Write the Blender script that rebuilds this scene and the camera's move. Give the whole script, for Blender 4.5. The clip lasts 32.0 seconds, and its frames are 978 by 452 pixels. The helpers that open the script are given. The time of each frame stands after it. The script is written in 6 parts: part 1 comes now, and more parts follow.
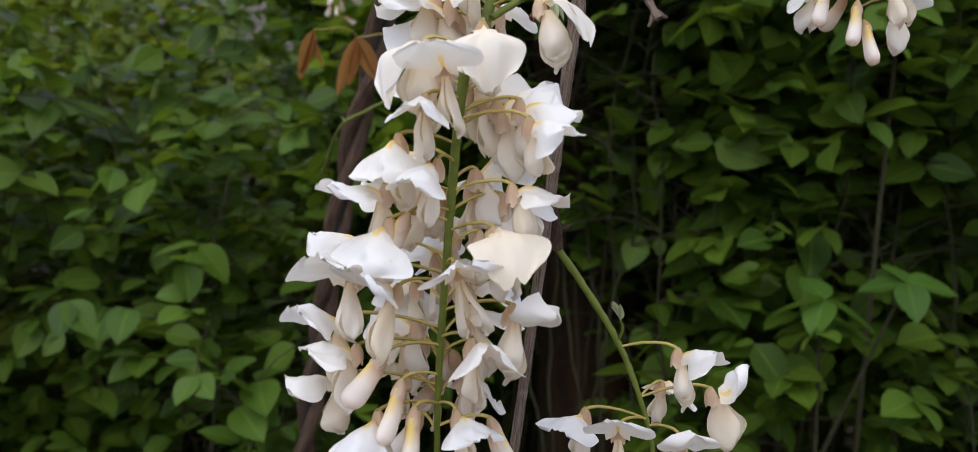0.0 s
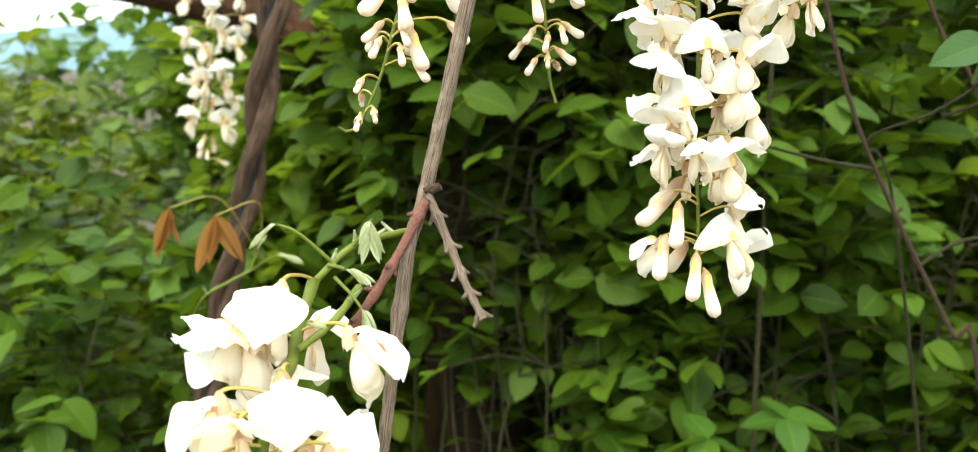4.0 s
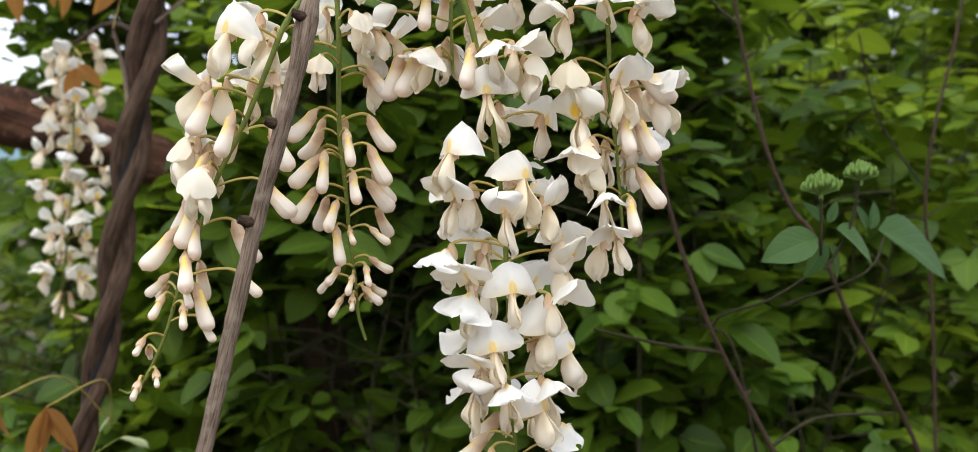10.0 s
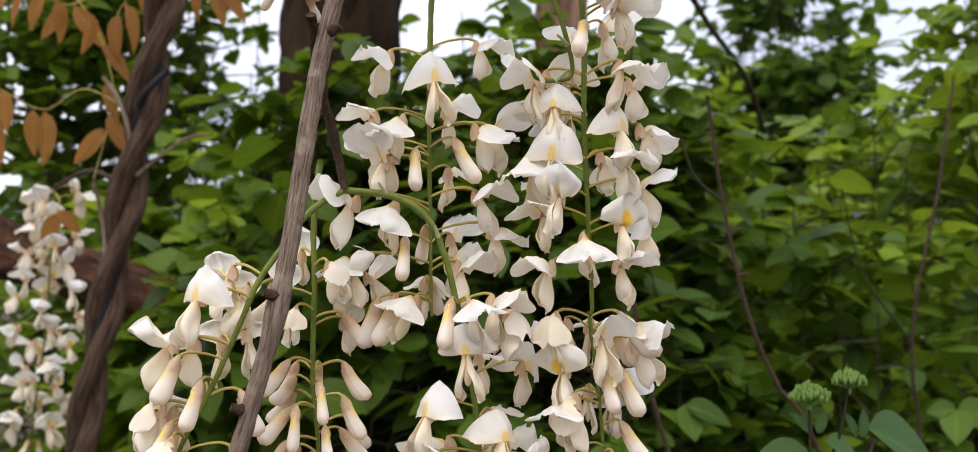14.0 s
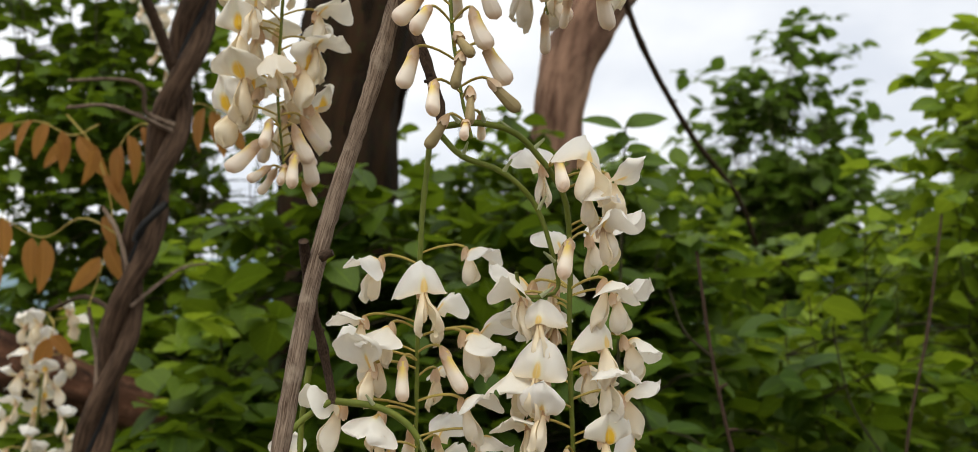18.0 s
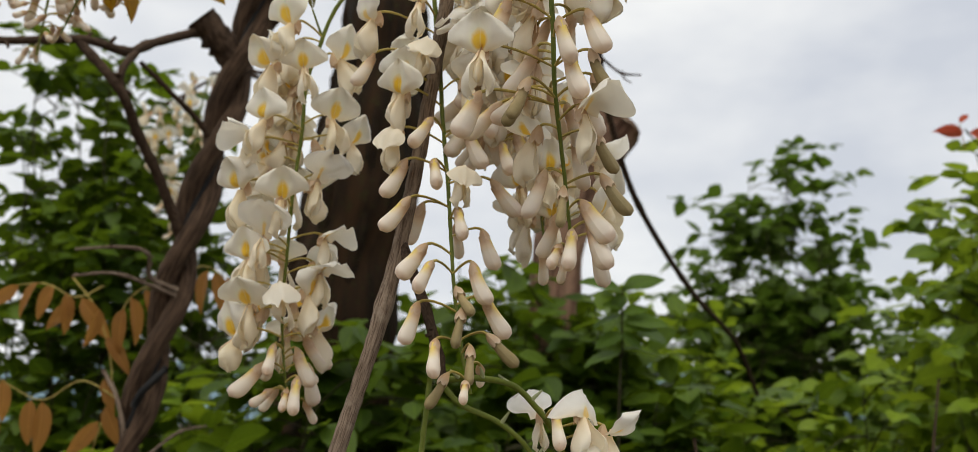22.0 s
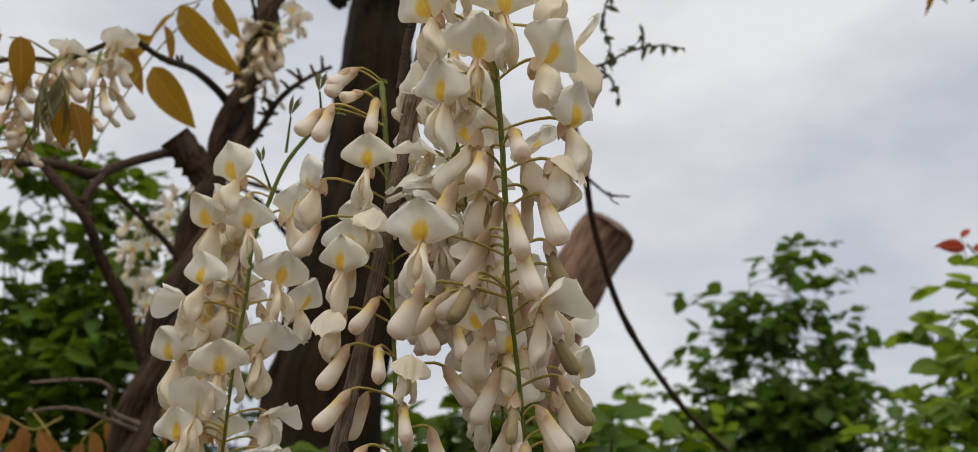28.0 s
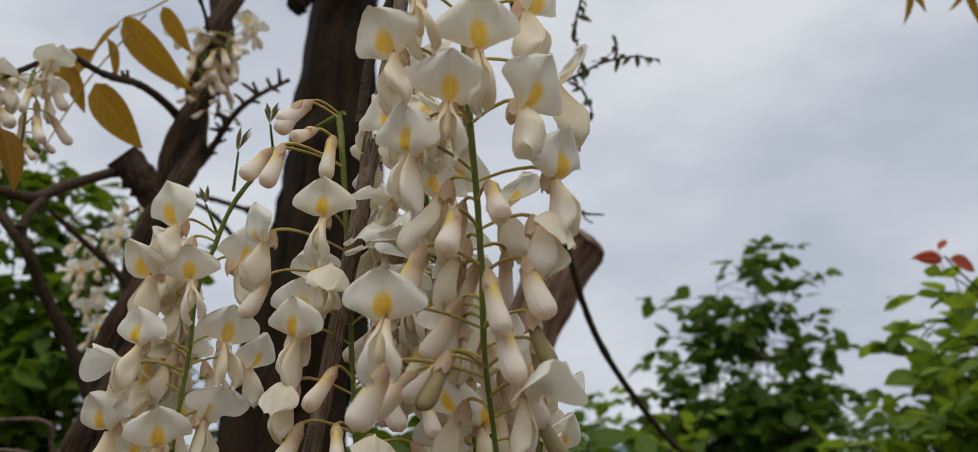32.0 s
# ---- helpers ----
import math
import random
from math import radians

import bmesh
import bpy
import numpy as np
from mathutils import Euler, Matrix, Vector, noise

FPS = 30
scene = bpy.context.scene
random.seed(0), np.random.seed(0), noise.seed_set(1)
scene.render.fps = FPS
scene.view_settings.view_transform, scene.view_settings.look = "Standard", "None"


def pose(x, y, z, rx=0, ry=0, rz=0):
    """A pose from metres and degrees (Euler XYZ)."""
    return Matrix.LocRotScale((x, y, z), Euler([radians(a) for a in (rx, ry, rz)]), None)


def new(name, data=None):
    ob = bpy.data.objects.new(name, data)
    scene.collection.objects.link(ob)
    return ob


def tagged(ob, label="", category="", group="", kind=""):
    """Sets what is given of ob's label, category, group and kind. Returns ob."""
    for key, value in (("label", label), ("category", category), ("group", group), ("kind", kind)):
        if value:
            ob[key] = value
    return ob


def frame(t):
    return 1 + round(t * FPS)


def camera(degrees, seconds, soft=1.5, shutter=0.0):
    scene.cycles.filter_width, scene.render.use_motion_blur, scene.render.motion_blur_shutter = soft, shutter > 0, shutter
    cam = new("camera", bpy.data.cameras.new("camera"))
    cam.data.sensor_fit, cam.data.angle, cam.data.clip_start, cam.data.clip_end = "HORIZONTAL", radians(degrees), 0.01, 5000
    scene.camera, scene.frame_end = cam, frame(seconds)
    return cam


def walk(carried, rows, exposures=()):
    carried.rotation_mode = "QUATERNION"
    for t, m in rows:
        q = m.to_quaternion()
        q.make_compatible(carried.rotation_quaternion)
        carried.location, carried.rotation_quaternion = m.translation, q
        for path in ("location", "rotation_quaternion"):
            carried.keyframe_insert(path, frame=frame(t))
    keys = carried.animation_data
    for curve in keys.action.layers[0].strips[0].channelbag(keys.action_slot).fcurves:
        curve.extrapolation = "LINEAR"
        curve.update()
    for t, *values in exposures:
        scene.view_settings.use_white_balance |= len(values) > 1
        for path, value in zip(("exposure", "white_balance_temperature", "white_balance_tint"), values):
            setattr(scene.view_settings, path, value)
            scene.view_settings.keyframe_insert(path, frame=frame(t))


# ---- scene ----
cam = camera(52.5, 32.0, soft=0.55)
METRES, EYE, TILT, LEAN, TURN = 0.62, 1.35, -13.0, 0.0, 0.0
ROWS = [
    (0.0, 0.0, 0.0, 0.0, 0.0, 0.0, 0.0),
    (0.5, -0.0001, 0.0007, 0.0037, 0.0, 0.04, 0.03),
    (1.0, 0.0001, 0.0062, 0.0106, -0.03, 0.04, 0.04),
    (1.5, 0.0113, 0.0065, 0.0276, -0.48, 0.18, 0.11),
    (2.0, 0.0193, 0.0092, 0.0591, -1.05, 0.74, 0.68),
    (2.5, 0.0368, 0.0145, 0.0913, -2.7, 1.52, 1.52),
    (3.0, 0.041, 0.024, 0.1046, -3.95, 2.46, 1.45),
    (3.5, 0.046, 0.0252, 0.1248, -4.76, 3.1, 1.49),
    (5.5, 0.0781, 0.018, 0.1786, -6.3, 5.55, 2.57),
    (6.0, 0.0839, 0.0159, 0.1874, -6.73, 5.9, 2.67),
    (6.5, 0.0877, 0.0105, 0.1943, -7.13, 6.58, 2.73),
    (7.0, 0.0966, 0.0126, 0.199, -7.82, 7.0, 2.78),
    (7.5, 0.1039, 0.0113, 0.2067, -8.51, 7.26, 2.92),
    (8.0, 0.1077, 0.0136, 0.2171, -8.84, 7.48, 2.94),
    (8.5, 0.1108, 0.0161, 0.2237, -9.19, 7.67, 3.26),
    (9.0, 0.1127, 0.0141, 0.2296, -9.28, 8.22, 3.45),
    (9.5, 0.1194, 0.0168, 0.2357, -9.33, 8.69, 3.49),
    (10.0, 0.1365, 0.0325, 0.2517, -10.1, 8.76, 3.49),
    (10.5, 0.1542, 0.0431, 0.2627, -10.31, 8.66, 3.52),
    (11.0, 0.1499, 0.0462, 0.2764, -10.53, 8.73, 3.12),
    (11.5, 0.1495, 0.0483, 0.2952, -10.53, 9.31, 3.11),
    (12.0, 0.1497, 0.0572, 0.3123, -10.78, 9.94, 3.13),
    (12.5, 0.1488, 0.0456, 0.3384, -10.94, 11.24, 3.25),
    (13.0, 0.1443, 0.0368, 0.3543, -11.0, 12.43, 3.21),
    (13.5, 0.145, 0.0289, 0.363, -11.02, 13.16, 3.14),
    (14.0, 0.1466, 0.0297, 0.3683, -11.07, 13.59, 3.08),
    (14.5, 0.1484, 0.0206, 0.3759, -11.11, 14.18, 3.01),
    (16.5, 0.1508, -0.0013, 0.4008, -11.4, 15.78, 2.06),
    (17.0, 0.1548, -0.002, 0.4172, -11.4, 16.37, 2.11),
    (17.5, 0.1507, -0.006, 0.4364, -11.38, 17.22, 2.23),
    (18.0, 0.15, -0.01, 0.4528, -11.49, 18.13, 2.17),
    (18.5, 0.1644, -0.009, 0.4717, -11.47, 19.13, 2.36),
    (19.0, 0.179, -0.0156, 0.4897, -11.49, 20.21, 2.32),
    (19.5, 0.1801, -0.025, 0.5084, -11.63, 21.38, 2.29),
    (20.0, 0.1705, -0.0334, 0.5199, -11.87, 22.27, 2.05),
    (20.5, 0.1598, -0.0403, 0.5296, -11.96, 22.98, 1.82),
    (21.0, 0.1466, -0.0522, 0.5358, -11.96, 23.4, 1.77),
    (21.5, 0.1431, -0.056, 0.5427, -12.05, 23.83, 1.64),
    (22.0, 0.142, -0.0643, 0.5427, -11.75, 24.15, 1.63),
    (22.5, 0.1489, -0.066, 0.5516, -11.26, 24.33, 1.63),
    (23.0, 0.1483, -0.0654, 0.56, -11.22, 24.71, 1.75),
    (23.5, 0.1457, -0.0655, 0.5691, -11.2, 25.27, 1.82),
    (24.0, 0.154, -0.0682, 0.5761, -11.23, 25.78, 1.82),
    (24.5, 0.1698, -0.0772, 0.5921, -11.18, 26.63, 1.94),
    (25.0, 0.1735, -0.0901, 0.6003, -11.18, 27.31, 2.02),
    (25.5, 0.1825, -0.0908, 0.6015, -11.69, 27.94, 1.09),
    (27.5, 0.1679, -0.0923, 0.6226, -11.71, 28.97, 1.08),
    (28.0, 0.1859, -0.0388, 0.6397, -11.73, 28.93, 1.31),
    (28.5, 0.2076, 0.0158, 0.6734, -13.02, 28.87, 1.67),
    (29.0, 0.204, 0.0137, 0.7077, -13.73, 28.79, 1.81),
    (29.5, 0.2014, 0.0159, 0.7107, -13.76, 28.74, 1.8),
    (30.0, 0.1923, 0.0105, 0.7142, -13.68, 28.76, 1.93),
    (30.5, 0.1862, 0.0046, 0.7148, -13.52, 28.85, 2.16),
    (31.0, 0.1885, 0.0102, 0.713, -13.45, 28.84, 2.31),
    (31.5, 0.1913, 0.0125, 0.7105, -13.35, 28.8, 2.48),
    (32.0, 0.1942, 0.0136, 0.7106, -13.27, 28.79, 2.66),
]
EXPOSURES = [(0.0, 0.70, 5800, 14), (2.0, 0.88, 5900, 9), (2.5, 1.60, 6300, -2), (3.5, 2.04, 6500, -7), (6.0, 1.75, 7000, 2), (8.0, 1.44, 6800, 3), (11.0, 1.00, 6150, 9), (14.0, 0.92, 6400, 12), (17.0, 0.80, 7000, 6), (19.0, 0.53, 7000, 5), (22.0, 0.35, 7000, 5), (25.0, 0.21, 6900, 6), (28.0, 0.10, 6850, 6), (30.0, 0.01, 6600, 6), (32.0, -0.05, 6550, 6)]
walk(cam, [(t, pose(0, 0, EYE, TILT, LEAN, TURN) @ pose(METRES * x, METRES * y, METRES * z, 90 + pitch, roll, yaw)) for t, x, y, z, yaw, pitch, roll in ROWS], EXPOSURES)
# a small lens close to the flowers: the distance falls out of focus
cam.data.dof.use_dof, cam.data.dof.focus_distance, cam.data.dof.aperture_fstop = True, 0.40, 15.0

# ---- overcast daylight ----
SUN_HEIGHT, SUN_TURN = radians(64), radians(205)


def overcast_world():
    w = bpy.data.worlds.new("overcast_sky")
    w.use_nodes = True
    n, l = w.node_tree.nodes, w.node_tree.links
    n.clear()
    out, bg = n.new("ShaderNodeOutputWorld"), n.new("ShaderNodeBackground")
    sky = n.new("ShaderNodeTexSky")
    sky.sky_type, sky.sun_disc = "NISHITA", False
    sky.sun_elevation, sky.sun_rotation = SUN_HEIGHT, SUN_TURN
    dim = n.new("ShaderNodeVectorMath")
    dim.operation = "SCALE"
    dim.inputs["Scale"].default_value = 0.1
    l.new(sky.outputs["Color"], dim.inputs[0])
    co, mp = n.new("ShaderNodeTexCoord"), n.new("ShaderNodeMapping")
    mp.inputs["Scale"].default_value = (1.6, 1.6, 3.4)
    l.new(co.outputs["Generated"], mp.inputs["Vector"])
    nz = n.new("ShaderNodeTexNoise")
    nz.inputs["Scale"].default_value, nz.inputs["Detail"].default_value, nz.inputs["Roughness"].default_value = 1.7, 5.0, 0.5
    l.new(mp.outputs["Vector"], nz.inputs["Vector"])
    ramp = n.new("ShaderNodeValToRGB")
    e = ramp.color_ramp.elements
    e[0].position, e[0].color = 0.36, (0.50, 0.53, 0.635, 1)
    e[1].position, e[1].color = 0.62, (0.77, 0.78, 0.84, 1)
    l.new(nz.outputs["Fac"], ramp.inputs["Fac"])
    mix = n.new("ShaderNodeMix")
    mix.data_type = "RGBA"
    mix.inputs["Factor"].default_value = 0.92
    l.new(dim.outputs["Vector"], mix.inputs["A"])
    l.new(ramp.outputs["Color"], mix.inputs["B"])
    l.new(mix.outputs["Result"], bg.inputs["Color"])
    bg.inputs["Strength"].default_value = 1.0
    l.new(bg.outputs["Background"], out.inputs["Surface"])
    scene.world = w


overcast_world()
sun = new("sun", bpy.data.lights.new("sun", "SUN"))
sun.data.energy, sun.data.angle, sun.data.color = 1.5, radians(60), (1.0, 0.96, 0.90)
sun.matrix_world = Matrix.Rotation(-SUN_TURN, 4, "Z") @ Matrix.Rotation(SUN_HEIGHT - radians(90), 4, "X")


# ---- materials ----
def material(name, rough=0.6, spec=0.3):
    m = bpy.data.materials.new(name)
    m.use_nodes = True
    n, l = m.node_tree.nodes, m.node_tree.links
    b = n["Principled BSDF"]
    b.inputs["Roughness"].default_value, b.inputs["Specular IOR Level"].default_value = rough, spec
    return m, n, l, b


def texture(n, l, scale, detail=4.0, rough=0.55, stretch=(1, 1, 1), space="Object"):
    co, mp, t = n.new("ShaderNodeTexCoord"), n.new("ShaderNodeMapping"), n.new("ShaderNodeTexNoise")
    mp.inputs["Scale"].default_value = stretch
    l.new(co.outputs[space], mp.inputs["Vector"])
    l.new(mp.outputs["Vector"], t.inputs["Vector"])
    t.inputs["Scale"].default_value, t.inputs["Detail"].default_value, t.inputs["Roughness"].default_value = scale, detail, rough
    return t.outputs["Fac"]


def ramp_of(n, l, fac, *stops):
    r = n.new("ShaderNodeValToRGB")
    while len(r.color_ramp.elements) < len(stops):
        r.color_ramp.elements.new(0.5)
    for e, (p, c) in zip(r.color_ramp.elements, stops):
        e.position, e.color = p, (*c, 1)
    l.new(fac, r.inputs["Fac"])
    return r.outputs["Color"]


def blend(n, l, fac, a, b, kind="MIX"):
    x = n.new("ShaderNodeMix")
    x.data_type, x.blend_type = "RGBA", kind
    for socket, value in (("Factor", fac), ("A", a), ("B", b)):
        if isinstance(value, (int, float)):
            x.inputs[socket].default_value = value
        elif isinstance(value, tuple):
            x.inputs[socket].default_value = (*value, 1)
        else:
            l.new(value, x.inputs[socket])
    return x.outputs["Result"]


def calc(n, l, op, a, b=0.0, c=0.0):
    x = n.new("ShaderNodeMath")
    x.operation = op
    for i, value in enumerate((a, b, c)):
        if isinstance(value, (int, float)):
            x.inputs[i].default_value = value
        else:
            l.new(value, x.inputs[i])
    return x.outputs["Value"]


def relief(n, l, b, height, strength=0.3, distance=0.001):
    p = n.new("ShaderNodeBump")
    p.inputs["Strength"].default_value, p.inputs["Distance"].default_value = strength, distance
    l.new(height, p.inputs["Height"])
    l.new(p.outputs["Normal"], b.inputs["Normal"])
    return p


def thin(m, n, l, b, color, share):
    """Light that shines through a thin petal or leaf."""
    out = n["Material Output"]
    tr, mx = n.new("ShaderNodeBsdfTranslucent"), n.new("ShaderNodeMixShader")
    mx.inputs["Fac"].default_value = share
    if isinstance(color, tuple):
        tr.inputs["Color"].default_value = (*color, 1)
    else:
        l.new(color, tr.inputs["Color"])
    l.new(b.outputs["BSDF"], mx.inputs[1])
    l.new(tr.outputs["BSDF"], mx.inputs[2])
    l.new(mx.outputs["Shader"], out.inputs["Surface"])
    return m


def along(n, l):
    u, s = n.new("ShaderNodeUVMap"), n.new("ShaderNodeSeparateXYZ")
    l.new(u.outputs["UV"], s.inputs["Vector"])
    return s.outputs["X"], s.outputs["Y"]


def petal(name, kind, mark=1.0):
    """White petals: the banner has a yellow blotch at its base, the bud a buff base."""
    m, n, l, b = material(name, 0.5, 0.25)
    u, v = along(n, l)
    rnd = n.new("ShaderNodeObjectInfo").outputs["Random"]
    pale, warm = ((0.86, 0.855, 0.84), (0.845, 0.82, 0.755)) if kind == "banner" else ((0.87, 0.84, 0.765), (0.855, 0.775, 0.605))
    if name == "banner_petal":
        pale, warm = (0.865, 0.845, 0.785), (0.85, 0.815, 0.71)
    white = blend(n, l, rnd, pale, warm)
    old = n.new("ShaderNodeMapRange")
    old.inputs["From Min"].default_value, old.inputs["From Max"].default_value = 0.62, 1.0
    l.new(calc(n, l, "FRACT", calc(n, l, "MULTIPLY", rnd, 7.3)), old.inputs["Value"])
    white = blend(n, l, calc(n, l, "MULTIPLY", old.outputs["Result"], 0.12 if kind == "banner" else 0.5), white, (0.90, 0.78, 0.58))
    mottle = texture(n, l, 170, 3)
    col = blend(n, l, calc(n, l, "MULTIPLY", mottle, 0.08), white, (0.80, 0.70, 0.53))
    if kind == "banner":
        col = blend(n, l, calc(n, l, "MULTIPLY", calc(n, l, "POWER", calc(n, l, "SUBTRACT", 1.0, v), 3.2), 0.7), col, (0.87, 0.72, 0.46))
        x = calc(n, l, "MULTIPLY", calc(n, l, "SUBTRACT", u, 0.5), 8.6 / mark)
        y = calc(n, l, "MULTIPLY", calc(n, l, "SUBTRACT", v, 0.28 * mark), 3.0 / mark)
        d = calc(n, l, "SQRT", calc(n, l, "ADD", calc(n, l, "MULTIPLY", x, x), calc(n, l, "MULTIPLY", y, y)))
        d = calc(n, l, "ADD", d, calc(n, l, "MULTIPLY", calc(n, l, "SUBTRACT", mottle, 0.5), 0.7))
        spot = n.new("ShaderNodeMapRange")
        spot.inputs["From Min"].default_value, spot.inputs["From Max"].default_value = 1.15, 0.75
        l.new(d, spot.inputs["Value"])
        mid = n.new("ShaderNodeMapRange")
        mid.inputs["From Max"].default_value, mid.inputs["To Min"].default_value = 0.014, 0.70
        l.new(calc(n, l, "ABSOLUTE", calc(n, l, "SUBTRACT", u, 0.5)), mid.inputs["Value"])
        halo = n.new("ShaderNodeMapRange")
        halo.inputs["From Min"].default_value, halo.inputs["From Max"].default_value = 1.9, 0.9
        l.new(d, halo.inputs["Value"])
        col = blend(n, l, calc(n, l, "MULTIPLY", halo.outputs["Result"], 0.30), col, (0.86, 0.86, 0.56))
        col = blend(n, l, calc(n, l, "MULTIPLY", calc(n, l, "MULTIPLY", spot.outputs["Result"], mid.outputs["Result"]), min(1.0, mark)), col, (0.93, 0.57, 0.015))
    elif kind == "bud":
        base = ramp_of(n, l, v, (0.0, (0.50, 0.33, 0.19)), (0.16, (0.66, 0.46, 0.31)), (0.27, (0.84, 0.69, 0.53)), (0.44, (0.90, 0.85, 0.765)), (0.80, (0.88, 0.81, 0.73)), (1.0, (0.74, 0.57, 0.47)))
        stripe = n.new("ShaderNodeMapRange")
        stripe.inputs["From Min"].default_value, stripe.inputs["From Max"].default_value = 0.17, 0.04
        l.new(calc(n, l, "ABSOLUTE", calc(n, l, "SUBTRACT", u, 0.25)), stripe.inputs["Value"])
        lower = n.new("ShaderNodeMapRange")
        lower.inputs["From Min"].default_value, lower.inputs["From Max"].default_value = 0.56, 0.18
        l.new(v, lower.inputs["Value"])
        base = blend(n, l, calc(n, l, "MULTIPLY", calc(n, l, "MULTIPLY", stripe.outputs["Result"], lower.outputs["Result"]), 0.9), base, (0.88, 0.70, 0.11))
        col = blend(n, l, calc(n, l, "MULTIPLY", mottle, 0.18), base, (0.76, 0.58, 0.44))
    else:
        col = blend(n, l, calc(n, l, "MULTIPLY", calc(n, l, "POWER", calc(n, l, "SUBTRACT", 1.0, v), 2.8), 0.75), col, (0.88, 0.68, 0.38))
    brown = n.new("ShaderNodeMapRange")
    brown.inputs["From Min"].default_value, brown.inputs["From Max"].default_value = 0.72, 0.80
    l.new(texture(n, l, 330, 2), brown.inputs["Value"])
    col = blend(n, l, calc(n, l, "MULTIPLY", brown.outputs["Result"], 0.3), col, (0.50, 0.30, 0.14))
    l.new(col, b.inputs["Base Color"])
    w = n.new("ShaderNodeTexWave")
    w.inputs["Scale"].default_value, w.inputs["Distortion"].default_value, w.inputs["Detail Scale"].default_value = 2.2, 5.0, 2.0
    uv = n.new("ShaderNodeUVMap")
    l.new(uv.outputs["UV"], w.inputs["Vector"])
    relief(n, l, b, calc(n, l, "ADD", calc(n, l, "MULTIPLY", w.outputs["Fac"], 0.05), calc(n, l, "MULTIPLY", texture(n, l, 160, 3), 0.7)), 0.45, 0.0007)
    return thin(m, n, l, b, blend(n, l, 0.30 if kind == "banner" else 0.6, col, (1.0, 0.85, 0.55)), 0.36)


def plain(name, a, c, scale=400, rough=0.55, bump=0.3, stretch=(1, 1, 1), through_light=None, by_object=0.0):
    m, n, l, b = material(name, rough)
    fac = texture(n, l, scale, 4, 0.6, stretch)
    col = blend(n, l, fac, a, c)
    if by_object:
        rnd = n.new("ShaderNodeObjectInfo").outputs["Random"]
        col = blend(n, l, calc(n, l, "MULTIPLY", rnd, by_object), col, tuple(0.5 * v for v in a))
    l.new(col, b.inputs["Base Color"])
    relief(n, l, b, fac, bump, 0.0006)
    if through_light:
        thin(m, n, l, b, through_light, 0.35)
    return m


def bark(name, dark, light, scale, bump, lichen=None, stretch=1.0):
    m, n, l, b = material(name, 0.85, 0.15)
    u, v = along(n, l)
    cv = n.new("ShaderNodeCombineXYZ")
    ang = calc(n, l, "MULTIPLY", u, 6.28318)
    l.new(calc(n, l, "MULTIPLY", calc(n, l, "COSINE", ang), 0.5), cv.inputs["X"])
    l.new(calc(n, l, "MULTIPLY", calc(n, l, "SINE", ang), 0.5), cv.inputs["Y"])
    l.new(calc(n, l, "MULTIPLY", v, stretch), cv.inputs["Z"])
    long = n.new("ShaderNodeTexNoise")
    long.inputs["Scale"].default_value, long.inputs["Detail"].default_value, long.inputs["Roughness"].default_value = scale, 6, 0.65
    l.new(cv.outputs["Vector"], long.inputs["Vector"])
    patch = texture(n, l, 45, 3)
    col = ramp_of(n, l, long.outputs["Fac"], (0.36, dark), (0.62, light))
    col = blend(n, l, calc(n, l, "MULTIPLY", patch, 0.6), col, tuple(0.55 * x for x in dark))
    if lichen:
        lf = n.new("ShaderNodeMapRange")
        lf.inputs["From Min"].default_value, lf.inputs["From Max"].default_value = 0.55, 0.7
        l.new(texture(n, l, 90, 4), lf.inputs["Value"])
        col = blend(n, l, calc(n, l, "MULTIPLY", lf.outputs["Result"], 0.6), col, lichen)
    l.new(col, b.inputs["Base Color"])
    relief(n, l, b, long.outputs["Fac"], 0.9, bump)
    return m


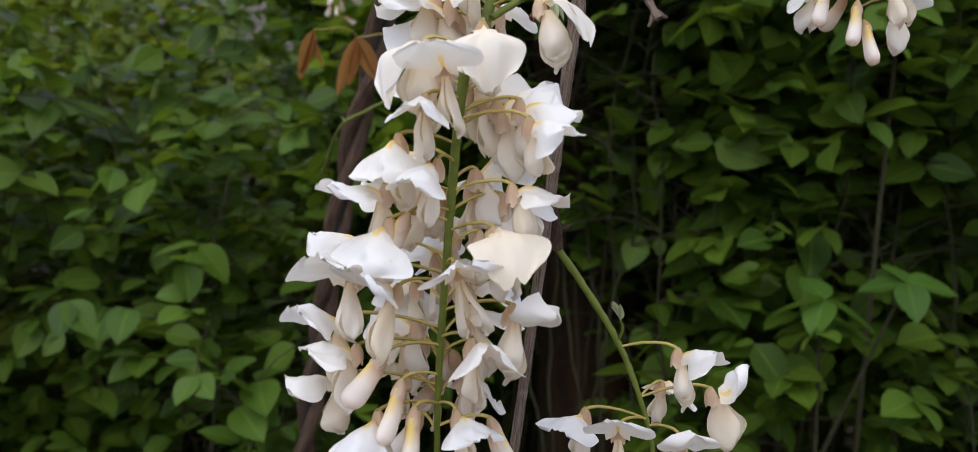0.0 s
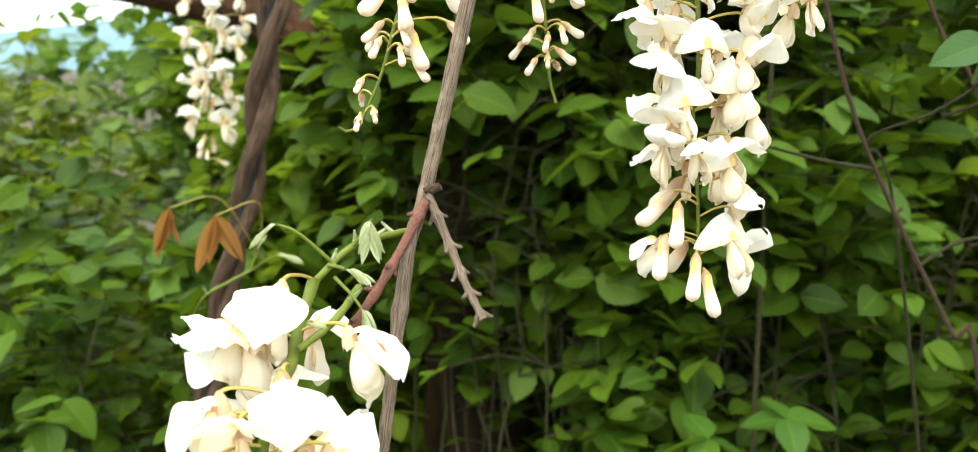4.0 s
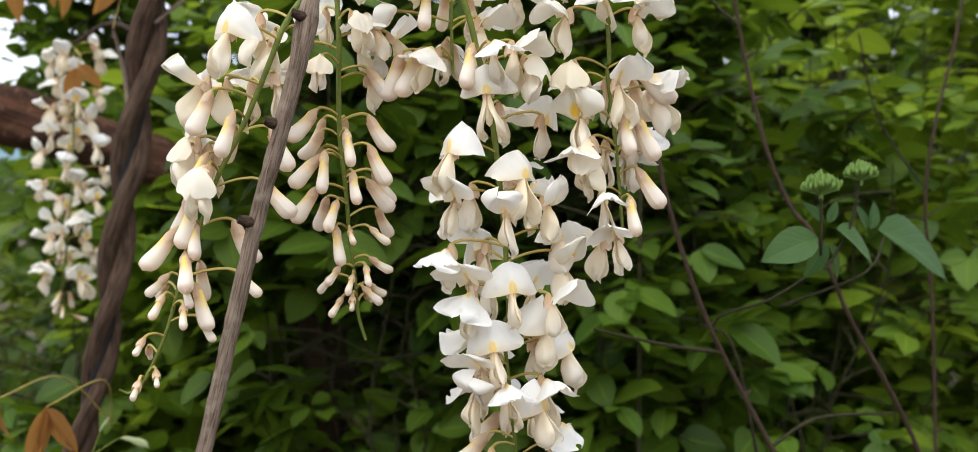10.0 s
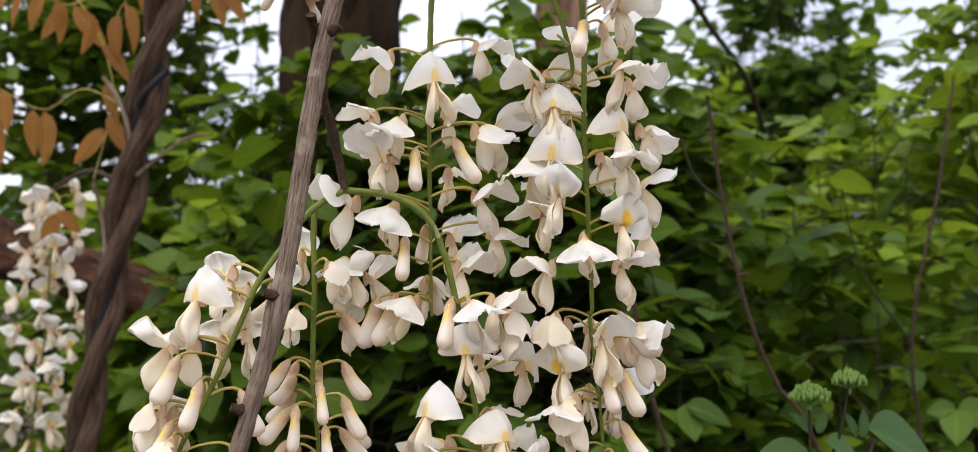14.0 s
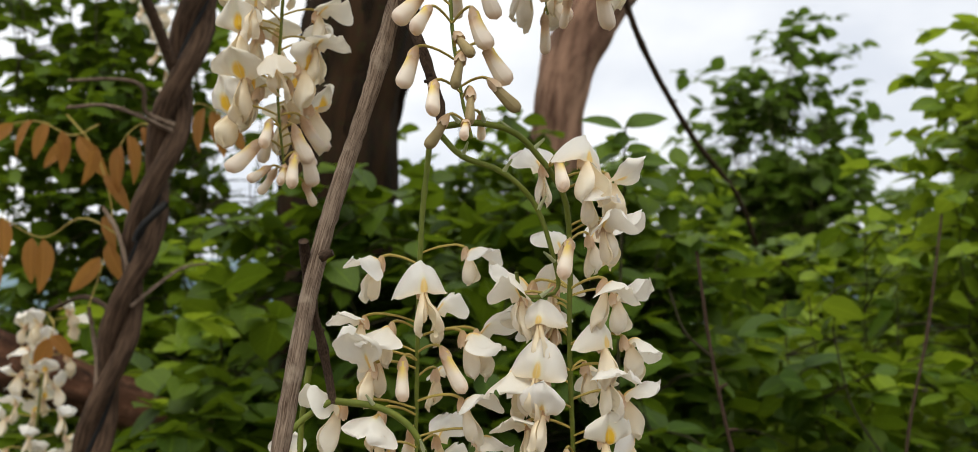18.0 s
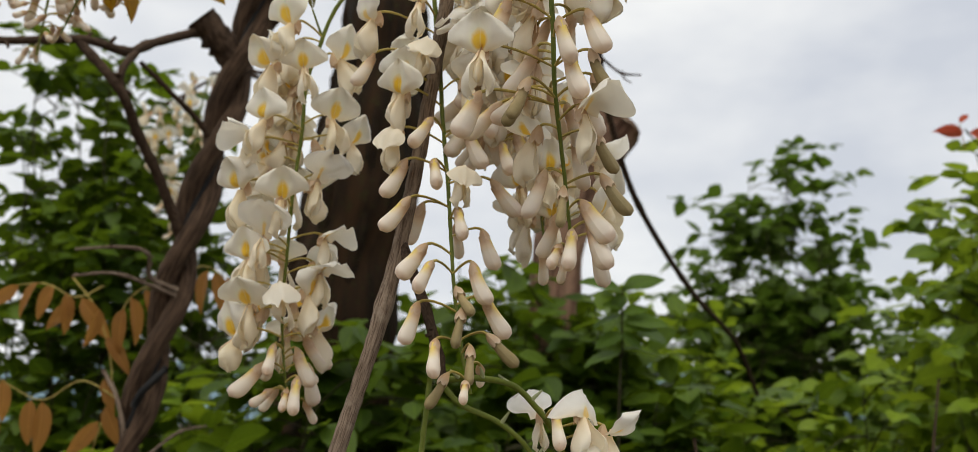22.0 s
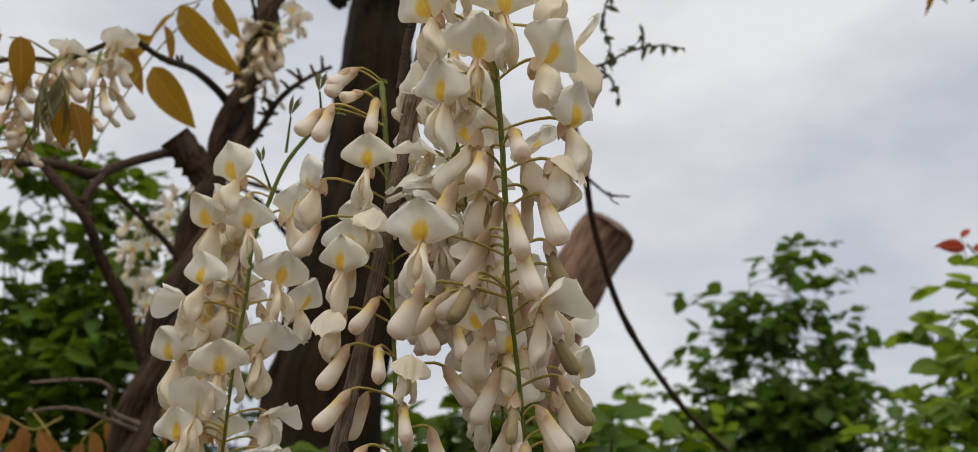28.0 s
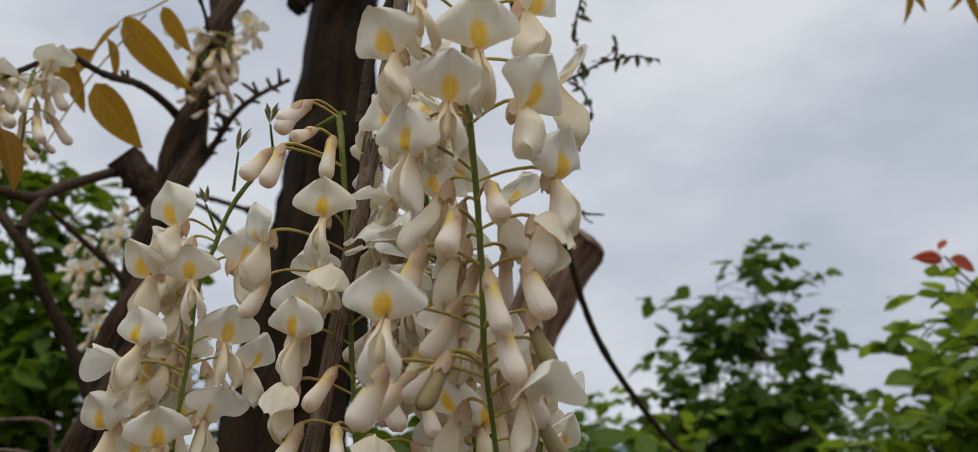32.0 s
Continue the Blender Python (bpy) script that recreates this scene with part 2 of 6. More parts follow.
def leaf_mat(name, dark, light, glow, by_object=False):
    """Leaves: a paler midrib and side veins, each leaf of its own shade."""
    m, n, l, b = material(name, 0.5, 0.22)
    u, v = along(n, l)
    rnd = n.new("ShaderNodeObjectInfo").outputs["Random"] if by_object else n.new("ShaderNodeNewGeometry").outputs["Random Per Island"]
    col = blend(n, l, rnd, dark, light)
    col = blend(n, l, calc(n, l, "MULTIPLY", texture(n, l, 60, 4), 0.5), col, tuple(0.6 * x for x in dark))
    mid = calc(n, l, "ABSOLUTE", calc(n, l, "SUBTRACT", u, 0.5))
    vein = n.new("ShaderNodeTexWave")
    vein.inputs["Scale"].default_value = 2.2
    cv = n.new("ShaderNodeCombineXYZ")
    l.new(calc(n, l, "SUBTRACT", v, calc(n, l, "MULTIPLY", mid, 0.8)), cv.inputs["X"])
    l.new(cv.outputs["Vector"], vein.inputs["Vector"])
    rib = n.new("ShaderNodeMapRange")
    rib.inputs["From Min"].default_value, rib.inputs["From Max"].default_value = 0.05, 0.0
    l.new(mid, rib.inputs["Value"])
    line = n.new("ShaderNodeMapRange")
    line.inputs["From Min"].default_value, line.inputs["From Max"].default_value = 0.9, 1.0
    l.new(vein.outputs["Fac"], line.inputs["Value"])
    both = calc(n, l, "MAXIMUM", rib.outputs["Result"], calc(n, l, "MULTIPLY", line.outputs["Result"], 0.5))
    col = blend(n, l, calc(n, l, "MULTIPLY", both, 0.45), col, tuple(min(1, 1.7 * x) for x in light))
    l.new(col, b.inputs["Base Color"])
    relief(n, l, b, calc(n, l, "SUBTRACT", 1.0, both), 0.5, 0.001)
    return thin(m, n, l, b, blend(n, l, 0.6, col, glow), 0.36)


PALE_BANNER = petal("pale_banner_petal", "banner", 0.66)
BANNER, WING, BUD = petal("banner_petal", "banner", 0.98), petal("wing_petal", "wing"), petal("bud_petal", "bud")
SPOT = plain("torn_brown", (0.32, 0.10, 0.03), (0.62, 0.28, 0.10), 900, 0.6, 0.3)
DARK_BUD = plain("olive_bud", (0.20, 0.16, 0.06), (0.44, 0.33, 0.17), 260, 0.55, 0.3, by_object=0.5)


def calyx_skin():
    """Tan at the stalk, pinkish brown in the cup, a pale thin rim."""
    m, n, l, b = material("calyx_skin", 0.6, 0.2)
    u, v = along(n, l)
    col = ramp_of(n, l, v, (0.0, (0.40, 0.30, 0.11)), (0.30, (0.50, 0.33, 0.18)), (0.60, (0.58, 0.40, 0.26)), (1.0, (0.80, 0.67, 0.50)))
    rnd = n.new("ShaderNodeObjectInfo").outputs["Random"]
    col = blend(n, l, calc(n, l, "MULTIPLY", rnd, 0.42), col, (0.84, 0.74, 0.56))
    fac = texture(n, l, 700, 3)
    col = blend(n, l, calc(n, l, "MULTIPLY", fac, 0.35), col, (0.42, 0.23, 0.13))
    l.new(col, b.inputs["Base Color"])
    relief(n, l, b, fac, 0.3, 0.0005)
    return thin(m, n, l, b, (0.85, 0.60, 0.36), 0.3)


CALYX = calyx_skin()
PEDICEL = plain("pedicel_skin", (0.36, 0.28, 0.06), (0.58, 0.44, 0.13), 300, 0.6, 0.2, by_object=0.5)
RACHIS = plain("green_stalk", (0.060, 0.090, 0.008), (0.165, 0.185, 0.022), 260, 0.6, 0.5)
STICK_BARK = bark("grey_brown_bark", (0.075, 0.045, 0.028), (0.36, 0.27, 0.20), 13.0, 0.0011, (0.36, 0.29, 0.22), 0.10)
TWIG_BARK = bark("dark_twig_bark", (0.028, 0.017, 0.011), (0.125, 0.080, 0.052), 8.0, 0.001)
RED_BARK = bark("red_twig_bark", (0.13, 0.045, 0.03), (0.30, 0.15, 0.11), 8.0, 0.0008)
VINE_BARK = bark("twisted_vine_bark", (0.026, 0.015, 0.009), (0.150, 0.092, 0.058), 8.0, 0.003, None, 0.25)
TRUNK_BARK = bark("trunk_bark", (0.006, 0.004, 0.002), (0.046, 0.022, 0.008), 7.0, 0.012, (0.030, 0.034, 0.008), 0.3)
LOG_BARK = bark("log_bark", (0.020, 0.009, 0.005), (0.130, 0.058, 0.031), 6.0, 0.012, (0.20, 0.10, 0.062), 0.35)
STUB_BARK = bark("pale_stub_bark", (0.085, 0.043, 0.028), (0.42, 0.25, 0.17), 5.0, 0.008, None, 0.5)
CUT_WOOD = plain("sawn_wood", (0.16, 0.105, 0.07), (0.32, 0.23, 0.16), 60, 0.8, 0.6)
YOUNG = leaf_mat("young_leaf", (0.40, 0.43, 0.22), (0.62, 0.63, 0.42), (0.6, 0.7, 0.3), True)
OLIVE = leaf_mat("olive_leaf", (0.13, 0.11, 0.045), (0.30, 0.27, 0.13), (0.4, 0.35, 0.12), True)
BRONZE = leaf_mat("bronze_leaf", (0.20, 0.085, 0.022), (0.38, 0.17, 0.045), (0.75, 0.38, 0.09), True)
OCHRE = leaf_mat("ochre_leaf", (0.19, 0.085, 0.008), (0.40, 0.205, 0.014), (0.80, 0.46, 0.04), True)
RED = leaf_mat("red_leaf", (0.36, 0.045, 0.02), (0.52, 0.10, 0.05), (0.8, 0.2, 0.1), True)
SHRUB = leaf_mat("shrub_leaf", (0.028, 0.062, 0.006), (0.120, 0.190, 0.014), (0.22, 0.32, 0.016))
SHRUB_ONE = leaf_mat("shrub_leaf_single", (0.032, 0.070, 0.007), (0.105, 0.180, 0.015), (0.20, 0.29, 0.014), True)
LIME = leaf_mat("lime_leaf", (0.055, 0.088, 0.005), (0.145, 0.190, 0.010), (0.32, 0.38, 0.02))
LIME_ONE = leaf_mat("lime_leaf_single", (0.045, 0.100, 0.012), (0.085, 0.165, 0.018), (0.18, 0.30, 0.02), True)
FRESH = leaf_mat("fresh_shrub_leaf", (0.044, 0.100, 0.009), (0.235, 0.322, 0.023), (0.53, 0.69, 0.046))
GREY_LEAF = leaf_mat("grey_green_leaf", (0.030, 0.080, 0.020), (0.075, 0.150, 0.040), (0.25, 0.36, 0.10), True)
BUD_GREEN = plain("bud_green", (0.09, 0.17, 0.03), (0.19, 0.29, 0.06), 300, 0.6, 0.2)
TWIG_LEAF = leaf_mat("dark_twig_leaf", (0.045, 0.050, 0.020), (0.105, 0.100, 0.045), (0.20, 0.19, 0.06), True)
TREE_LEAF = leaf_mat("tree_leaf", (0.045, 0.080, 0.010), (0.11, 0.165, 0.018), (0.2, 0.34, 0.04))
STEM = bark("shrub_stem", (0.026, 0.026, 0.011), (0.085, 0.075, 0.034), 6.0, 0.002)
SOIL = plain("leaf_litter_soil", (0.035, 0.026, 0.017), (0.10, 0.07, 0.042), 14, 0.95, 1.0)
BLACK = plain("black_plastic", (0.004, 0.004, 0.004), (0.010, 0.010, 0.010), 200, 0.7, 0.2)
# the air's blue haze over the distant hills is mixed into this colour
HILL = plain("haze_tinted_hill", (0.10, 0.17, 0.21), (0.16, 0.23, 0.26), 0.02, 0.95, 0.0)


# ---- building tools ----
def link_mesh(name, me, mat, parent=None, label="", m=None):
    if mat:
        me.materials.clear()
        me.materials.append(mat)
    ob = new(name, me)
    if parent:
        ob.parent = parent
    if m is not None:
        ob.matrix_basis = m
    if label:
        tagged(ob, label)
    return ob


def mesh_of(name, verts, faces, uvs=None, smooth=True):
    me = bpy.data.meshes.new(name)
    me.from_pydata([tuple(v) for v in verts], [], faces)
    if uvs is not None:
        layer = me.uv_layers.new(name="UVMap")
        idx = np.zeros(len(me.loops), dtype=np.int32)
        me.loops.foreach_get("vertex_index", idx)
        layer.data.foreach_set("uv", np.asarray(uvs, dtype=np.float32)[idx].ravel())
    if smooth:
        me.polygons.foreach_set("use_smooth", [True] * len(me.polygons))
    me.update()
    return me


def sheet(name, fn, nu, nv):
    """A smooth sheet: fn(u, v) gives the place for u, v from 0 to 1."""
    verts, uvs, faces = [], [], []
    for j in range(nv + 1):
        for i in range(nu + 1):
            u, v = i / nu, j / nv
            verts.append(fn(u, v))
            uvs.append((u, v))
    for j in range(nv):
        for i in range(nu):
            a = j * (nu + 1) + i
            faces.append((a, a + 1, a + nu + 2, a + nu + 1))
    return mesh_of(name, verts, faces, uvs)


def curve_points(points, step):
    """Catmull-Rom through the points, about every step metres."""
    p = [Vector(q) for q in points]
    p = [2 * p[0] - p[1]] + p + [2 * p[-1] - p[-2]]
    out = []
    for i in range(1, len(p) - 2):
        a, b, c, d = p[i - 1:i + 3]
        k = max(2, int((c - b).length / step))
        for j in range(k):
            t = j / k
            out.append(0.5 * (2 * b + (c - a) * t + (2 * a - 5 * b + 4 * c - d) * t * t + (3 * b - a - 3 * c + d) * t ** 3))
    out.append(p[-2])
    return out


def tube_data(path, radius, sides=8, rough=0.0, freq=60.0, knots=()):
    """Rings along a path. radius(s in 0..1, angle); rough: uneven skin as a share of the radius; knots: (s, size, swell)."""
    verts, uvs, faces = [], [], []
    total, length = len(path), 0.0
    up = Vector((0.13, 0.97, 0.2)).normalized()
    for i, p in enumerate(path):
        d = (path[min(i + 1, total - 1)] - path[max(i - 1, 0)]).normalized()
        if i:
            length += (p - path[i - 1]).length
        side = d.cross(up)
        side = side.normalized() if side.length > 1e-4 else Vector((1, 0, 0))
        up = side.cross(d).normalized()
        s = i / (total - 1)
        swell = 1 + sum(k * math.exp(-((s - a) / w) ** 2) for a, w, k in knots)
        for j in range(sides + 1):
            ang = 2 * math.pi * (j % sides) / sides
            r = radius(s) * swell
            o = side * math.cos(ang) + up * math.sin(ang)
            if rough:
                r *= 1 + rough * noise.noise((p + o * r * 1.5) * freq)
            verts.append(p + o * r)
            uvs.append((j / sides, length / max(radius(0.5) * 6, 1e-5)))
    for i in range(total - 1):
        for j in range(sides):
            a = i * (sides + 1) + j
            faces.append((a, a + 1, a + sides + 2, a + sides + 1))
    for ring, flip in ((0, True), (total - 1, False)):
        f = [ring * (sides + 1) + j for j in range(sides)]
        faces.append(tuple(f[::-1] if not flip else f))
    return verts, faces, uvs


def tube(name, points, r0, r1, step=0.004, sides=8, rough=0.0, freq=60.0, knots=()):
    return mesh_of(name, *tube_data(curve_points(points, step), lambda s: r0 + (r1 - r0) * s, sides, rough, freq, knots))


def thing(name, at, label, category, group=""):
    ob = new(name)
    ob.location = at
    ob.empty_display_size = 0.02
    return tagged(ob, label, category, group)


def part(name, me, mat, parent, label="", m=None):
    """One mesh object under a thing; world-space meshes are moved into the thing's own space."""
    return link_mesh(name, me, mat, parent, label, m)


def rooted(me, at):
    me.transform(Matrix.Translation(-Vector(at)))
    return me


# ---- flower pieces, each in a few forms ----
def banner_form(k, width, length, back, curl, rolled=1.0):
    """The upright petal: springs from the calyx, bends up, sides curl back, the rim ruffled. Its face looks outward (+y) and down."""
    rnd = random.Random(k)
    notch, skew = rnd.uniform(0.03, 0.10), rnd.uniform(-0.22, 0.22)
    left, right = curl * rnd.uniform(0.5, 1.5), curl * rnd.uniform(0.5, 1.5)
    shift = Vector((rnd.uniform(0, 9), rnd.uniform(0, 9), k * 3.1))
    roll = rnd.uniform(0.2, 1.25) * rolled

    def fn(u, v):
        x = 2 * u - 1
        ax = abs(x)
        shape = 0.26 + 0.74 * math.sin(math.pi * min(1, 0.05 + 0.60 * v)) ** 0.7
        if rolled < 0.5:
            # upright ones are broad almost from the base, like a half disc
            shape = 0.30 + 0.70 * math.sin(min(1.0, v / 0.42) * math.pi / 2) ** 1.1
        end = 1 - notch * math.exp(-(x / 0.2) ** 2) - 0.20 * ax ** 2.5 + skew * x * 0.20
        vv = v * (end if v > 0.5 else 1 + (end - 1) * v * 2)
        shape *= math.sqrt(max(0.0, 1 - max(0.0, (v - 0.45) / 0.55) ** 2.3))
        run = [(s + 0.5) * vv / 8 for s in range(8)]
        bends = [back * min(1.0, s * 3.4) + roll * s * s for s in run]
        bend = bends[-1]
        wob = noise.noise(Vector((x * 1.7, v * 1.9, 0)) + shift) * 0.0022 + noise.noise(Vector((x * 4, v * 4, 5)) + shift) * 0.0008 * (ax + v)
        y = 0.0035 + length * vv / 8 * sum(math.cos(t) for t in bends)
        z = -0.001 + length * vv / 8 * sum(math.sin(t) for t in bends)
        fold = (left if x < 0 else right) * (ax ** 1.9) * (0.25 + 0.75 * vv) * width * 0.5 + wob
        crease = 0.0017 * math.exp(-(x / 0.13) ** 2) * (1.1 - vv) - 0.0012 * math.exp(-((ax - 0.38) / 0.22) ** 2) * vv
        y -= (fold + crease) * math.sin(bend)
        z += (fold + crease) * math.cos(bend)
        return (width * 0.5 * x * shape * (1 - 0.22 * curl * ax), y, z)
    return sheet("banner", fn, 18, 12)


def arch_form(k, width, height):
    """A banner swept back like a hat: an arched crest with a small peak, the sides drooping to rounded corners."""
    rnd = random.Random(300 + k)
    left, right = rnd.uniform(0.6, 1.4), rnd.uniform(0.6, 1.4)
    shift = Vector((k * 3.3, rnd.uniform(0, 9), 1.0))
    peak, sweep = rnd.uniform(0.0, 0.0018), rnd.uniform(0.004, 0.009)

    def fn(u, v):
        x = 2 * u - 1
        ax = abs(x)
        side = left if x < 0 else right
        low = -0.001 - 0.0042 * side * ax ** 1.5
        top = height * (1 - 0.62 * ax ** 2.2) + peak * math.exp(-(x / 0.12) ** 2) - 0.0035 * side * ax ** 2
        edge = math.sqrt(max(0.0, 1 - ax ** 3.6))
        mid = low + (top - low) * 0.45
        z = mid + (low + (top - low) * v - mid) * (0.02 + 0.98 * edge)
        wob = 0.0016 * noise.noise(Vector((x * 1.8, v * 1.6, 0)) + shift) + 0.0010 * noise.noise(Vector((x * 4.5, v * 3, 4)) + shift)
        y = 0.0052 - 0.0075 * side * ax ** 2 - sweep * v * v + 0.0012 * math.exp(-(x / 0.12) ** 2) * v + wob
        return (width * 0.5 * x, y, z + 0.5 * wob)
    return sheet("banner", fn, 18, 9)


def hood_form(k, width, length, wrap=0.0):
    """A banner bent forward over the wings, like a shield: a narrow hump at the calyx, wide rounded sides and a midline crease."""
    rnd = random.Random(200 + k)
    notch = rnd.uniform(-0.03, 0.12) + 0.05 * wrap
    bow, depth, lip = rnd.uniform(1.0, 1.35), rnd.uniform(0.08, 0.30) + wrap, rnd.uniform(0.2, 0.8)
    shift = Vector((rnd.uniform(0, 9), k * 1.7, 3.0))

    def fn(u, v):
        x = 2 * u - 1
        ax = abs(x)
        t = v * (1 - 0.10 * ax ** 2 - notch * math.exp(-(x / 0.25) ** 2) * v)
        th = 0.7 - bow * 1.3 * min(1.0, t * 1.2) + lip * max(0.0, t - 0.65) * 2.0
        y = 0.002 + length * (0.90 * math.sin(bow * t) / bow)
        z = 0.0015 + length * (0.20 * math.sin(math.pi * t) - 0.72 * t ** 1.45)
        disc = max(0.0, 1 - (abs(v - 0.66) / 0.36) ** 2.8) ** 0.42
        hump = 0.34 * max(0.0, 1 - (v / 0.46) ** 4) ** 0.5
        w = width * 0.5 * max(disc, hump) * (1 + (0.07 - 0.1 * wrap) * math.sin(9 * v + k + (2 if x > 0 else 0)))
        wob = 0.0034 * noise.noise(Vector((x * 1.7, v * 2.0, 0)) + shift) * v + 0.0014 * noise.noise(Vector((x * 3.6, v * 3.6, 2)) + shift) * v
        off = -depth * w * ax ** 2 + (0.4 - 0.8 * wrap) * w * max(0.0, ax - 0.6) * v + wob * (1 - wrap) + 0.0014 * math.exp(-(x / 0.12) ** 2) * (1.1 - v)
        return (w * x, y - off * math.sin(th), z + off * math.cos(th))
    return sheet("banner", fn, 20, 14)


def lobed_form(k, width, length, rise, fold):
    """A fully open banner: a narrow neck, then two wide rounded lobes draped like a saddle to both sides of the midline."""
    rnd = random.Random(400 + k)
    notch, dip = rnd.uniform(0.05, 0.22), rnd.uniform(0.1, 0.7)
    left, right = fold * rnd.uniform(0.75, 1.3), fold * rnd.uniform(0.75, 1.3)
    lip, skew = rnd.uniform(0.3, 2.2), rnd.uniform(-0.10, 0.10)
    shift = Vector((rnd.uniform(0, 9), k * 2.9, 7.0))

    def fn(u, v):
        x = 2 * u - 1
        ax = abs(x)
        end = 1 - notch * math.exp(-(x / 0.22) ** 2) * v - 0.05 * ax ** 2 + skew * x
        t = v * (end if v > 0.4 else 1 + (end - 1) * v / 0.4)
        y, z, th = 0.0022, -0.0005, 0.0
        for i in range(10):
            q = (i + 0.5) * t / 10
            th = rise + (1.15 - rise) * max(0.0, 1 - q / 0.34) ** 1.3 - dip * max(0.0, q - 0.45)
            y += length * t / 10 * math.cos(th)
            z += length * t / 10 * math.sin(th)
        lobe = max(0.0, 1 - (abs(v - 0.70) / (0.46 if v < 0.70 else 0.32)) ** 2.4) ** 0.52
        neck = 0.36 * max(0.0, 1 - (v / 0.62) ** 4) ** 0.5
        w = width * 0.5 * max(lobe, neck) * (1 + 0.05 * math.sin(8 * v + k + (2 if x > 0 else 0)))
        side = drop = 0.0
        for i in range(6):
            q = (i + 0.5) * ax / 6
            phi = (left if x < 0 else right) * min(1.0, q * 1.9) - lip * max(0.0, q - 0.62) * v
            side += w * ax / 6 * math.cos(phi)
            drop += w * ax / 6 * math.sin(phi)
        wob = (0.0036 * noise.noise(Vector((x * 1.6, v * 1.9, 0)) + shift) + 0.0018 * noise.noise(Vector((x * 4.2, v * 4.0, 2)) + shift)) * v
        drop -= wob + 0.0012 * math.exp(-(x / 0.12) ** 2) * (1.1 - v)
        return (math.copysign(side, x), y + drop * math.sin(th), z - drop * math.cos(th))
    return sheet("banner", fn, 20, 13)


def blade(v):
    """Narrow claw, broad rounded end."""
    return (0.34 + 0.66 * math.sin(min(1.0, v / 0.70) * math.pi / 2) ** 1.35) * math.sqrt(max(0.0, 1 - max(0.0, (v - 0.62) / 0.38) ** 2.9))


def wing_form(k, side, length, width):
    """A wing petal: a cupped, drooping blade beside the keel."""
    rnd = random.Random(50 + k)
    lean, twist = rnd.uniform(-0.12, 0.12), rnd.uniform(-0.5, 0.9)
    flare, ragged = (0.0, 0.05, 0.18, 0.0, 0.30, 0.10)[k], rnd.uniform(0.02, 0.10)
    shift = Vector((k * 2.3, side, rnd.uniform(0, 9)))

    def fn(u, v):
        w = width * blade(v)
        a = (u - 0.5) * (3.05 - 0.35 * (k % 3) * v) + 0.12 * twist * v
        wob = noise.noise(Vector((u * 2.0, v * 2.2, 0)) + shift) * 0.0028 * v + 0.0012 * noise.noise(Vector((u * 5, v * 3.2, 3)) + shift) * min(1.0, 2 * v)
        x = side * (0.0003 + w * 0.46 * math.cos(a) + wob + 0.0010 * v * v * twist + flare * length * v * v * 0.6)
        y = 0.003 + w * 0.78 * math.sin(a) + length * (0.22 + lean) * v * (1.2 - 0.6 * v) + wob
        z = -0.001 - length * v * (0.98 - 0.20 * abs(u - 0.5) + ragged * v * math.sin(7 * u + k))
        return (x, y, z)
    return sheet("wing", fn, 9, 11)


def keel_form(k, length, width):
    def fn(u, v):
        w = width * blade(v)
        a = 2 * math.pi * u
        return (0.36 * w * math.sin(a), 0.003 + 0.62 * w * math.cos(a) + length * 0.24 * v * (1.2 - 0.5 * v), -0.001 - length * v)
    return sheet("keel", fn, 10, 9)


def bud_form(k, length, width):
    """A closed bud: narrow at the calyx, fat towards its rounded, slightly hooked tip."""
    rnd = random.Random(90 + k)
    hook, lean = rnd.uniform(0.05, 0.22), rnd.uniform(-0.12, 0.12)

    def fn(u, v):
        s = v ** 0.9
        w = width * 0.5 * (0.58 + 0.48 * s ** 1.2) * math.sqrt(max(0.0, 1 - max(0.0, (s - 0.66) / 0.34) ** 2.2))
        a = 2 * math.pi * u
        ridge = 1 + 0.10 * math.cos(a - math.pi / 2) ** 4
        return (w * 0.86 * math.cos(a) + lean * length * s * s * 0.5, w * 1.08 * math.sin(a) * ridge + length * hook * (s * s), -length * s)
    return sheet("bud", fn, 14, 12)


def calyx_form(k, size):
    rnd = random.Random(120 + k)

    def fn(u, v):
        a = 2 * math.pi * u
        r = size * (0.17 + 0.42 * math.sin(min(1.0, v * 1.3) * math.pi / 2) + 0.03 * v * math.cos(5 * a + k))
        return (r * math.cos(a), r * math.sin(a) + size * 0.12 * v, size * (0.85 - 1.55 * v) + size * 0.20 * v * math.cos(5 * a + k))
    return sheet("flower", fn, 15, 6)


BANNERS = [banner_form(k, w, 0.0180 + 0.0010 * (k % 3), radians(b), c) for k, (b, c, w) in enumerate(((26, 0.36, 0.0265), (40, 0.52, 0.0258), (52, 0.44, 0.0250), (34, 0.72, 0.0255), (62, 0.50, 0.0262), (18, 0.60, 0.0255), (46, 0.28, 0.0268), (74, 0.48, 0.0245), (30, 0.22, 0.0270), (12, 0.66, 0.0255), (84, 0.62, 0.0245), (44, 0.85, 0.0255)))]
UPRIGHT = [banner_form(k + 40, w * 1.10, 0.0178 + 0.0008 * (k % 3), radians(b), c, 0.25) for k, (b, c, w) in enumerate(((66, 0.30, 0.0262), (74, 0.22, 0.0255), (58, 0.40, 0.0265), (80, 0.34, 0.0250), (70, 0.48, 0.0258), (50, 0.26, 0.0262)))]
